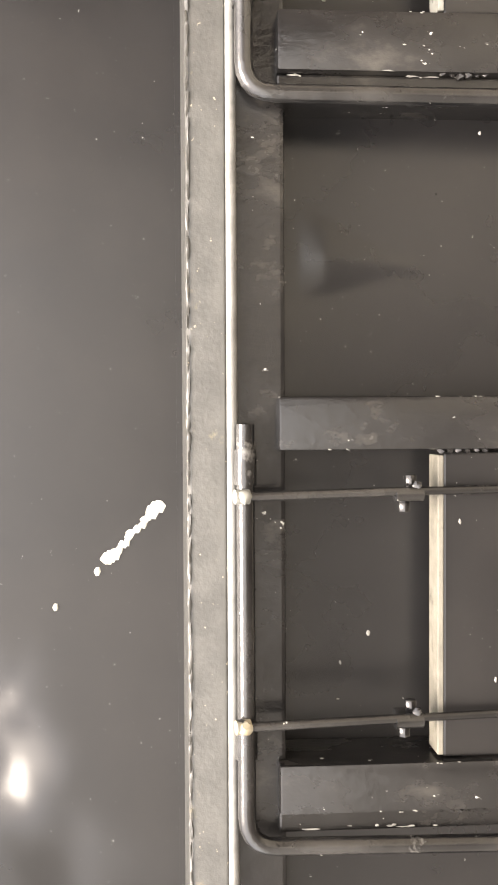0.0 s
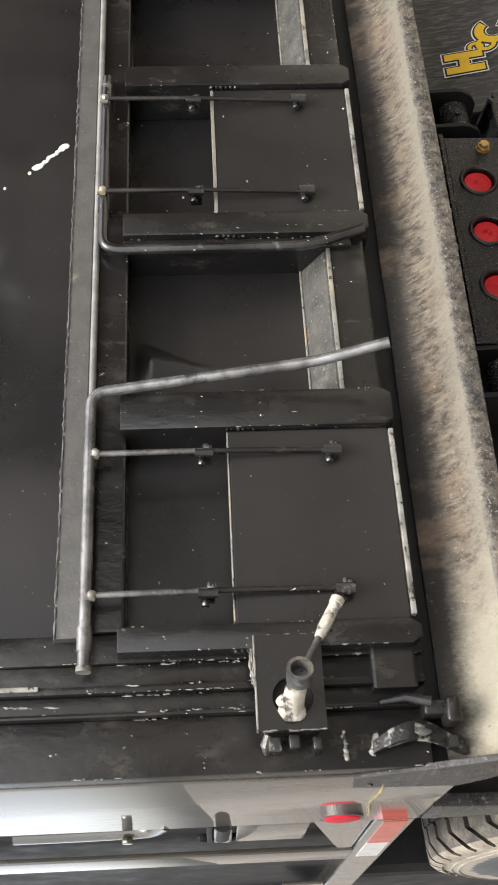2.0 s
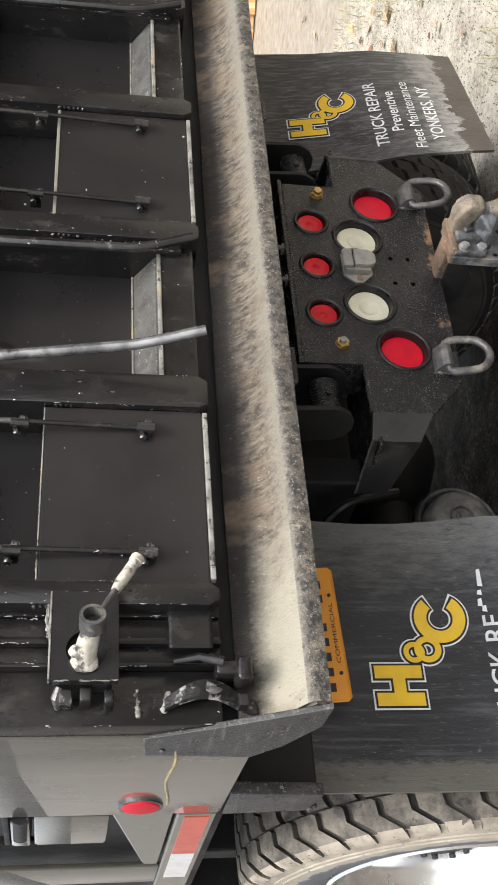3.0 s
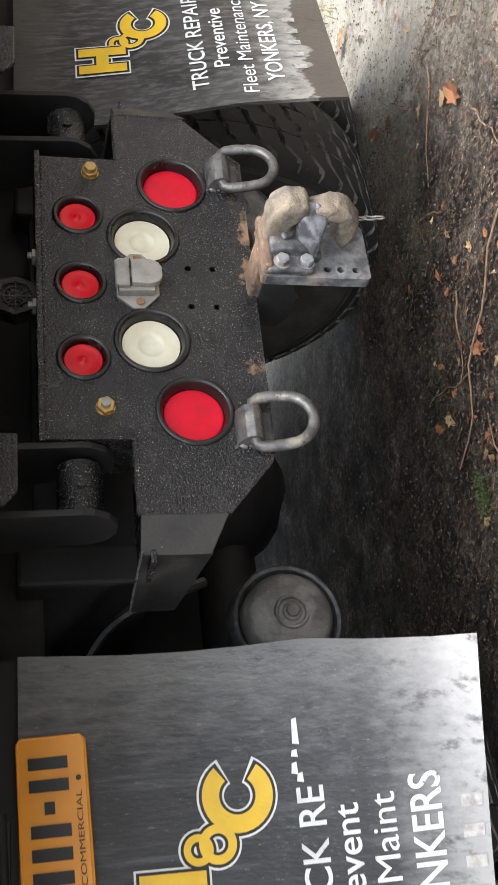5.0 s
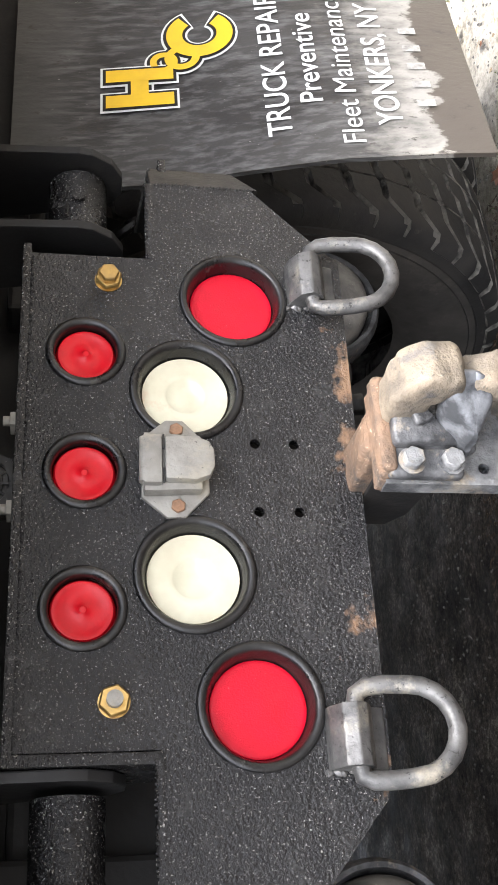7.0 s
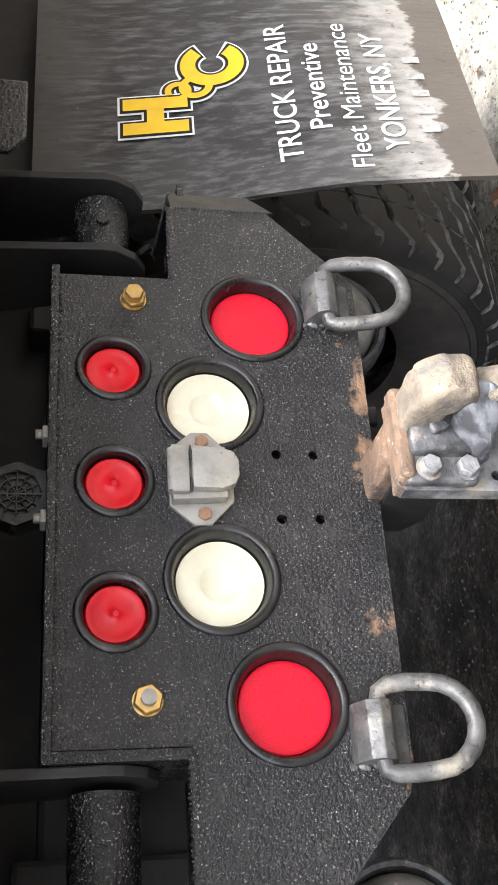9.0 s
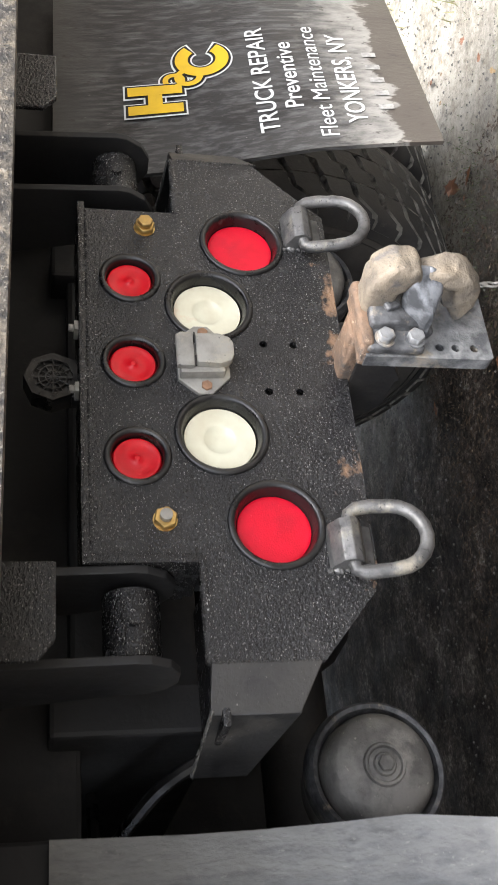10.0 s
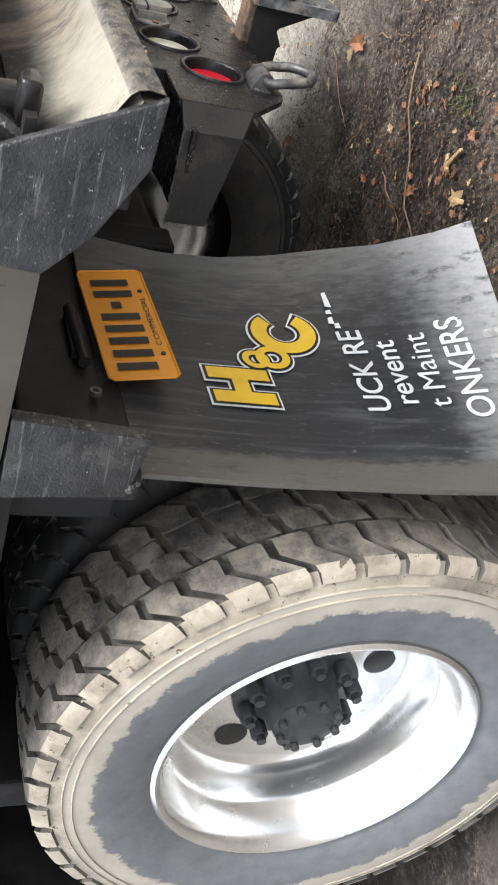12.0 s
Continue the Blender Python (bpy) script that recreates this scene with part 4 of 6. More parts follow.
        def span(a, c):
            a, c = X(a), X(c)
            return min(a, c), max(a, c)
        for name, a, c, y0 in (("end_rib", -1.07, -1.021, -0.222), ("end_rib", -1.105, -1.0705, -0.215), ("end_rib", -1.118, -1.1055, -0.222), ("end_rib", -1.146, -1.1185, -0.208), ("end_rib", -1.154, -1.1465, -0.214), ("end_plate", -1.246, -1.1545, -0.196)):
            bm = bmesh.new()
            lo, hi = span(a, c)
            box(bm, lo, hi, y0, YB + 0.02, 1.25, 2.7, 0.003)
            weld(bm, (hi, y0 + 0.004, 1.6), (hi, y0 + 0.004, 1.66), 0.004, 7, 3)
            e = part(name, bm, "paint", gate, smooth=True)
            bm = bmesh.new()
            chips(bm, (lo + 0.001, y0, 1.26), (lo + 0.001, y0, 2.1), 60, 0.0018, int(a * 100), 0.5)
            chips(bm, (hi - 0.001, y0, 1.55), (hi - 0.001, y0, 1.74), 26, 0.0022, int(a * 130), 0.5)
            part("chipped_edge", bm, "faded", e, "flecks of chipped paint")
        bm = bmesh.new()
        lo, hi = span(-1.112, -1.104)
        box(bm, lo, hi, -0.226, -0.205, 1.87, 1.93, 0.002)
        part("tab", bm, "bare", gate, "small pale welded tab")
    # chute doors
    for k, x0 in enumerate((-1.018, -0.154, 0.702)):
        x1 = x0 + (0.355 if k else 0.36)
        bm = bmesh.new()
        box(bm, x0, x1, -0.244, -0.224, 1.266, 1.553, 0.003)
        door = part("chute_door", bm, "skin", gate, "flat black sliding chute door")
        bm = bmesh.new()
        box(bm, x0 + 0.003, x1 - 0.003, -0.246, -0.205, 1.553, 1.56 if k else 1.5555, 0.0012)
        chips(bm, (x0 + 0.01, -0.2455, 1.555), (x1 - 0.01, -0.2455, 1.555), 30, 0.002, k, 0.5)
        part("door_edge", bm, "cream" if k == 1 else "bare", gate, "pale worn top edge of the chute door")
        bm = bmesh.new()
        box(bm, x0 + 0.005, x1 - 0.005, YF - 0.02, YF - 0.003, 1.256, 1.265, 0.002)
        part("door_foot", bm, "bare", gate, "thin bright strip along the door's foot")
        for xr in (x0 + 0.048, x0 + 0.308):
            bm = bmesh.new()
            tube(bm, [(xr, -0.268, 1.785), (xr + 0.004, -0.262, 1.597)], 0.0055, 10)
            part("link_rod", bm, "pipe" if k == 0 else "dark_pipe", gate, "thin worn link rod", True)
            bm = bmesh.new()
            tube(bm, [(xr + 0.004, -0.262, 1.597), (xr + 0.006, -0.25, 1.37)], 0.0048, 10)
            part("link_rod", bm, "paint", gate, "thin black link rod", True)
            bm = bmesh.new()
            tube(bm, [(xr, -0.268, 1.796), (xr, -0.264, 1.78)], 0.0085, 10)
            blob(bm, (xr, -0.272, 1.785), (0.008, 0.006, 0.008), xr * 50, 0.35)
            part("rod_eye", bm, "bare", gate, "chipped pale rod eye", True)
            for z, sz in ((1.597, 1.0), (1.372, 1.25)):
                bm = bmesh.new()
                tube(bm, [(xr, -0.262, z + 0.016), (xr, -0.26, z - 0.016)], 0.0082 * sz, 10)
                box(bm, xr - 0.007 * sz, xr + 0.007 * sz, -0.256, -0.226, z - 0.012, z + 0.012, 0.003)
                hexhead(bm, (xr + 0.008, -0.25, z - 0.004), 0.0072, 0.014, (1, 0, 0))
                hexhead(bm, (xr - 0.008, -0.252, z + 0.004), 0.0072, 0.012, (-1, 0, 0))
                blob(bm, (xr + 0.01, -0.262, z - 0.01), (0.006, 0.004, 0.006), z * 10, 0.4, 0, 1)
                part("rod_clamp", bm, "dark_pipe", gate, smooth=True)
    # lever pipes: along the ledge, then down beside the door
    levers = (
        ([(-1.092, -0.258, 1.796), (-0.585, -0.266, 1.796), (-0.558, -0.312, 1.393), (-0.546, -0.35, 1.264)], 0.03),
        ([(0.235, -0.25, 1.783), (-0.248, -0.255, 1.783), (-0.252, -0.262, 1.38), (-0.222, -0.275, 1.268)], 0.035),
        ([(1.07, -0.25, 1.783), (0.606, -0.255, 1.783), (0.602, -0.262, 1.38), (0.63, -0.275, 1.268)], 0.035),
    )
    for pts, r in levers:
        bm = bmesh.new()
        tube(bm, bend(pts, r), 0.0105, 16)
        part("lever_pipe", bm, "pipe" if pts[0][0] < -1 else "dark_pipe", gate, "glossy bent lever pipe, worn bright" if pts[0][0] < -1 else "glossy black bent lever pipe", True)
        for x in (pts[0][0] * 0.9 + pts[1][0] * 0.1, pts[0][0] * 0.25 + pts[1][0] * 0.75):
            bm = bmesh.new()
            tube(bm, [(x - 0.02, pts[0][1], pts[0][2]), (x + 0.02, pts[0][1], pts[0][2])], 0.0128, 16)
            part("pipe_sleeve", bm, "pipe" if pts[0][0] < -1 else "dark_pipe", gate, smooth=True)
    bm = bmesh.new()
    tube(bm, [(-1.094, -0.258, 1.796), (-1.085, -0.258, 1.796)], 0.0125, 16)
    part("pipe_end", bm, "bare", gate, "worn bright pipe end", True)
    # latch plate with its handle, and the locking hook
    bm = bmesh.new()
    ring_cut_plate(bm, [(-1.197, 1.42), (-1.045, 1.42), (-1.045, 1.526), (-1.197, 1.526)], [circle(-1.146, 1.47, 0.032, 28)], -0.262, -0.246)
    lp = part("latch_plate", bm, "skin", gate, "glossy black latch plate with a round hole", False)
    bm = bmesh.new()
    box(bm, -1.198, -1.045, -0.2635, -0.252, 1.5255, 1.5285, 0.001)
    chips(bm, (-1.1975, -0.262, 1.422), (-1.1975, -0.262, 1.525), 40, 0.002, 12, 0.3)
    chips(bm, (-1.12, -0.25, 1.531), (-1.05, -0.25, 1.533), 30, 0.005, 8, 0.2)
    chips(bm, (-1.0445, -0.262, 1.43), (-1.0445, -0.262, 1.52), 24, 0.0016, 18, 0.4)
    part("latch_edge", bm, "bare", gate, "chipped pale edge of the latch plate")
    bm = bmesh.new()
    box(bm, -1.19, -1.05, -0.244, -0.18, 1.428, 1.52, 0.003)
    part("latch_block", bm, "under", gate)
    bm = bmesh.new()
    tube(bm, [(-1.172, -0.243, 1.473), (-1.166, -0.262, 1.473), (-1.152, -0.29, 1.47), (-1.138, -0.31, 1.465), (-1.132, -0.322, 1.463)], [0.014, 0.018, 0.017, 0.0155, 0.016], 18)
    blob(bm, (-1.158, -0.281, 1.486), (0.011, 0.012, 0.012), 4, 0.2)
    blob(bm, (-1.168, -0.266, 1.472), (0.018, 0.014, 0.022), 6, 0.25)
    part("handle_socket", bm, "white_paint", gate, "chipped off-white cast handle socket", True)
    bm = bmesh.new()
    d = Vector((0.25, -0.95, 0.02)).normalized()
    o = Vector((-1.134, -0.318, 1.463))
    tube(bm, [o, o + d * 0.03], 0.0205, 20, caps=False)
    tube(bm, [o + d * 0.0295, o + d * 0.0302], [0.0205, 0.0145], 20, caps=False)
    tube(bm, [o + d * 0.005, o + d * 0.0302], [0.0135, 0.0145], 20, caps=False)
    tube(bm, [o + d * 0.004, o + d * 0.006], 0.0145, 20)
    part("socket_mouth", bm, "steel", gate, "worn steel socket mouth", True)
    bm = bmesh.new()
    tube(bm, [(-1.12, -0.326, 1.456), (-1.068, -0.315, 1.427)], 0.0052, 10)
    part("handle_rod", bm, "steel", gate, smooth=True)
    bm = bmesh.new()
    tube(bm, [(-1.07, -0.315, 1.428), (-1.055, -0.313, 1.42), (-1.012, -0.304, 1.396)], [0.0075, 0.0098, 0.0092], 14)
    tube(bm, [(-1.012, -0.304, 1.396), (-1.003, -0.302, 1.391)], 0.0115, 12)
    for k in range(5):
        blob(bm, (-1.06 + 0.011 * k, -0.32 + 0.002 * k, 1.422 - 0.006 * k), (0.006, 0.004, 0.005), k, 0.5, 0, 1)
    part("handle_grip", bm, "white_paint", gate, "rod with flaking off-white paint", True)
    # lugs under the latch plate
    for x0, x1, z0, z1 in ((-1.221, -1.199, 1.49, 1.51), (-1.221, -1.199, 1.425, 1.44), (-1.218, -1.197, 1.46, 1.478)):
        bm = bmesh.new()
        cast(bm, [(x0, z0), (x1, z0), (x1, z1), (x0, z1)], "y", -0.235, -0.19, 0.003, z0 * 9, 0.002, 1)
        part("latch_lug", bm, "chipped" if z0 > 1.48 else "paint", gate, "black lug with chipped bare metal" if z0 > 1.48 else "", smooth=True)
    bm = bmesh.new()
    tube(bm, [(-1.196, -0.232, 1.51), (-1.21, -0.225, 1.515), (-1.216, -0.2, 1.512)], [0.006, 0.008, 0.006], 8)
    chips(bm, (-1.216, -0.192, 1.42), (-1.219, -0.192, 1.51), 26, 0.004, 5, 0.35)
    chips(bm, (-1.232, -0.191, 1.4), (-1.23, -0.191, 1.54), 26, 0.0032, 6, 0.45)
    part("weld_spatter", bm, "steel", gate, "bright weld spatter", True)
    # locking hook: a curved strap over a dark slot
    bm = bmesh.new()
    n = 16
    rows = []
    for i in range(n + 1):
        s_ = i / n
        z = 1.345 - 0.15 * s_
        x = -1.217 + 0.024 * math.sin(math.pi * s_) - 0.004 * s_
        y = -0.195 - 0.03 * math.sin(math.pi * min(1, 0.15 + s_))
        w = 0.011 + 0.006 * math.sin(math.pi * s_)
        rows.append([bm.verts.new(v) for v in ((x + w, y + 0.004, z), (x + w * 0.8, y - 0.004, z), (x - w * 0.8, y - 0.006, z), (x - w, y + 0.004, z), (x - w * 0.6, y + 0.02, z), (x + w * 0.6, y + 0.02, z))])
    for a, c in zip(rows, rows[1:]):
        for k in range(6):
            bm.faces.new((a[k], a[(k + 1) % 6], c[(k + 1) % 6], c[k]))
    bm.faces.new(rows[0])
    bm.faces.new(rows[-1][::-1])
    bmesh.ops.recalc_face_normals(bm, faces=bm.faces[:])
    part("lock_hook", bm, "chipped", gate, "black locking hook with a worn bright face", True)
    bm = bmesh.new()
    blob(bm, (-1.199, -0.2265, 1.27), (0.0065, 0.0035, 0.018), 2, 0.3, 0, 2)
    part("worn_patch", bm, "steel", gate, "bright worn patch on the hook", True)
    bm = bmesh.new()
    weld(bm, (-1.225, -0.2, 1.345), (-1.2, -0.21, 1.338), 0.006, 7, 4)
    part("hook_weld", bm, "bare", gate, "pale chipped weld bead", True)
    bm = bmesh.new()
    weld(bm, (-1.23, -0.195, 1.385), (-1.185, -0.195, 1.388), 0.005, 10, 14)
    part("hook_weld", bm, "bare", gate, "pale chipped weld bead", True)
    bm = bmesh.new()
    box(bm, -1.222, -1.204, -0.193, -0.18, 1.352, 1.37, 0.001)
    part("hook_slot", bm, "ink", gate, "dark square slot")
    bm = bmesh.new()
    box(bm, -1.224, -1.206, -0.225, -0.2, 1.212, 1.226, 0.001)
    part("hook_slot", bm, "ink", gate, "dark square slot")
    bm = bmesh.new()
    cast(bm, [(-1.175, 1.262), (-1.15, 1.262), (-1.15, 1.21), (-1.175, 1.21)], "y", -0.235, -0.18, 0.005, 5, 0.002, 1)
    cast(bm, [(-1.19, 1.23), (-1.15, 1.23), (-1.15, 1.205), (-1.19, 1.205)], "y", -0.25, -0.2, 0.006, 8, 0.003, 1)
    tube(bm, [(-1.15, -0.225, 1.33), (-1.145, -0.232, 1.29), (-1.155, -0.236, 1.25)], [0.006, 0.008, 0.01], 10)
    part("hook_guide", bm, "paint", gate, smooth=True)
    # splashes of old paint on the upper sheet
    rnd = random.Random(11)
    bm = bmesh.new()
    for i in range(16):
        s = i / 15
        w = 0.0052 if 2 < i < 13 else 0.0085
        blob(bm, (0.135 - 0.065 * s + rnd.uniform(-0.002, 0.002), -0.151, 1.882 + 0.062 * s + rnd.uniform(-0.002, 0.002)), (w, 0.002, w), i, 0.5, 0, 1)
    part("paint_splash", bm, "splash", gate, "cream streak of spilt paint")
    bm = bmesh.new()
    chips(bm, (-1.09, -0.2155, 1.83), (-1.095, -0.2155, 2.1), 40, 0.003, 21, 0.45)
    chips(bm, (-1.135, -0.2085, 1.83), (-1.13, -0.2085, 2.0), 40, 0.0024, 22, 0.5)
    part("chipped_edge", bm, "faded", gate, "flecks of chipped paint")
    for x, z, w in ((0.055, 1.957, 0.006), (0.012, 2.008, 0.005)):
        part("paint_splash", blob(bmesh.new(), (x, -0.151, z), (w, 0.002, w * 0.7), 3, 0.5, 0, 1), "splash", gate, "cream drop of spilt paint")
    bm = bmesh.new()
    for _ in range(40):
        x, z = rnd.uniform(-1.0, 0.95), rnd.choice((rnd.uniform(1.36, 1.56), rnd.uniform(1.27, 1.34), rnd.uniform(1.58, 1.74)))
        blob(bm, (x, YB - 0.0005 if z > 1.57 else -0.2445, z), (rnd.uniform(0.001, 0.004), 0.0012, rnd.uniform(0.001, 0.003)), _, 0.6, 0, 1)
    part("paint_spatter", bm, "faded", gate, "pale specks of spatter")


build_tailgate()


# the body behind the tailgate, with its corner posts and left side
def build_body():
    bm = bmesh.new()
    box(bm, -1.13, 1.17, -0.12, 4.6, 1.27, 1.34, 0.01)
    body = part("dump_body", bm, "under", truck, "black steel dump body with side posts")
    for name, a in (("front_wall", (-1.15, 1.19, 4.55, 4.65, 1.3, 2.7)), ("side_wall", (-1.2, -1.15, 0.2, 4.6, 1.25, 2.7)), ("side_wall", (1.19, 1.24, 0.2, 4.6, 1.25, 2.7))):
        bm = bmesh.new()
        box(bm, *a, 0.008)
        part(name, bm, "under", body)
    for x0, x1 in ((-1.25, -1.15), (1.19, 1.29)):
        bm = bmesh.new()
        prism(bm, [(-0.155, 2.7), (-0.155, 1.19), (-0.06, 1.185), (0.27, 1.195), (0.265, 2.7)], "x", x0, x1, 0.006)
        part("corner_post", bm, "post", body, "glossy dark corner post with worn grey sheen and painted-in yellow reflection", True)
    bm = bmesh.new()
    prism(bm, [(0.27, 1.2), (0.27, 1.28), (4.5, 1.28), (4.5, 1.2)], "x", -1.25, -1.19, 0.006)
    part("bottom_rail", bm, "post", body, "long grey rail along the body's foot")
    for nm, y0, y1, mt in (("red_tape", 0.29, 0.56, "tape_red"), ("white_tape", 0.562, 0.765, "tape_white")):
        bm = bmesh.new()
        prism(bm, [(y0, 1.212), (y0, 1.262), (y1, 1.262), (y1, 1.212)], "x", -1.2515, -1.2495, 0.0)
        part(nm, bm, mt, body, nm.replace("_", " reflective "))
    for y0 in (0.67, 1.75, 2.8):
        bm = bmesh.new()
        prism(bm, [(y0, 2.7), (y0 + 0.14, 2.7), (y0 + 0.14, 1.28), (y0, 1.28)], "x", -1.25, -1.236, 0.004)
        part("side_post", bm, "post", body, "plain grey side post", True)
        bm = bmesh.new()
        prism(bm, [(y0 - 0.4, 1.405), (y0, 1.315), (y0 + 0.002, 1.285), (y0 - 0.4, 1.285)], "x", -1.246, -1.236, 0.003)
        part("gusset", bm, "post", body, "triangular shiny grey gusset")
    bm = bmesh.new()
    box(bm, -1.25, -1.19, 0.272, 0.465, 1.408, 1.553, 0.006)
    box(bm, -1.252, -1.19, 0.3, 0.462, 1.56, 1.598, 0.006)
    part("side_box", bm, "post", body, "small grey box on the body's side", True)
    bm = bmesh.new()
    tube(bm, [(-1.235, 0.29, 1.578), (-1.235, 0.42, 1.58)], 0.022, 14)
    for k in range(9):
        blob(bm, (-1.24, 0.455 + 0.006 * (k % 2), 1.62 - 0.02 * k), (0.01, 0.009, 0.013), k, 0.4, 0, 1)
    for a in ((0.272, 1.6, 0.46, 1.612), (0.272, 1.56, 0.44, 1.566)):
        box(bm, -1.25, -1.21, a[0], a[2], a[1], a[3], 0.003)
    part("side_hinge", bm, "under", body, "dark rough hinge", True)
    bm = bmesh.new()
    tube(bm, bend([(-1.235, 0.28, 1.69), (-1.235, 0.36, 1.72), (-1.235, 0.37, 1.9), (-1.235, 0.37, 2.0)], 0.04), 0.016, 12)
    hexhead(bm, (-1.25, 0.35, 1.77), 0.012, 0.012, (-1, 0, 0))
    part("side_bracket", bm, "post", body, "bent grey bracket", True)
    bm = bmesh.new()
    tube(bm, [(-1.2502, -0.1 + 0.02 * i, 1.318 - 0.005 * math.sin(i * 0.55) - 0.0006 * i) for i in range(16)], [0.0018 + 0.0016 * abs(math.sin(i * 1.3)) for i in range(16)], 8)
    part("paint_run", bm, "yellow_run", body, "dull yellow run of paint", True)
    bm = bmesh.new()
    lathe(bm, [(0.042, -1.25), (0.042, -1.2525), (0.037, -1.253)], 28, "x", (0, 0.213, 1.353))
    part("marker_base", bm, "steel", body, "thin metal ring of the side marker", True)
    bm = bmesh.new()
    lathe(bm, [(0.037, -1.252), (0.034, -1.2555), (0.024, -1.2575), (0, -1.258)], 28, "x", (0, 0.213, 1.353))
    part("marker_lens", bm, "red", body, "round red side marker lens", True)


build_body()


# the spreader apron under the tailgate
def build_apron():
    bm = bmesh.new()
    prof = [(-0.182, 1.222), (-0.19, 1.2), (-0.202, 1.178), (-0.218, 1.16), (-0.238, 1.145), (-0.258, 1.134), (-0.27, 1.127), (-0.277, 1.119), (-0.279, 1.108), (-0.277, 1.09), (-0.268, 1.088), (-0.266, 1.112), (-0.235, 1.133), (-0.205, 1.156), (-0.188, 1.18), (-0.174, 1.222)]
    n = 90
    rows = []
    for i in range(n + 1):
        x = -1.24 + 2.53 * i / n
        rows.append([bm.verts.new((x, y + 0.003 * noise.noise(Vector((x * 3, y * 8, 1))), z + 0.004 * noise.noise(Vector((x * 2.3, z * 6, 5))))) for y, z in prof])
    k = len(prof)
    for a, c in zip(rows, rows[1:]):
        for j in range(k):
            bm.faces.new((a[j], a[(j + 1) % k], c[(j + 1) % k], c[j])).material_index = 1 if 6 <= j <= 10 else 0
    bmesh.ops.recalc_face_normals(bm, faces=bm.faces[:])
    ap = part("spreader_apron", bm, ["apron", "lip"], truck, "sloping steel apron caked in pale dust and rust, with highlight and shade in its colour", True)
    for x0, x1 in ((-1.252, -1.241), (1.29, 1.3)):
        bm = bmesh.new()
        prism(bm, [(-0.075, 1.366), (-0.15, 1.374), (-0.2, 1.252), (-0.278, 1.087), (-0.2, 1.09), (-0.11, 1.138), (-0.058, 1.186)], "x", x0, x1, 0.002)
        hexhead(bm, (x0, -0.1, 1.34), 0.006, 0.003, (-1, 0, 0))
        part("end_plate", bm, "dusty_plate", ap, "scratched dark grey end plate of the apron")
    bm = bmesh.new()
    box(bm, -1.235, 1.285, -0.16, -0.14, 1.1, 1.262, 0.004)
    part("back_plate", bm, "under", ap)
    for x in (-0.42, 0.46):
        bm = bmesh.new()
        prism(bm, [(x - 0.06, 1.2), (x + 0.06, 1.2), (x + 0.06, 1.03), (x - 0.035, 1.03), (x - 0.06, 1.05)], "y", -0.1, -0.09, 0.003)
        part("gusset", bm, "plate", ap)


build_apron()


# the hitch plate with its lamps
BIG, MID, SMALL = [(-0.262, 0.737), (0.236, 0.74)], [(-0.12, 0.8), (0.107, 0.802)], [(-0.158, 0.919), (0.0, 0.919), (0.154, 0.919)]
HOLES = [(0.038, 0.725), (0.038, 0.679), (-0.047, 0.725), (-0.047, 0.679)]


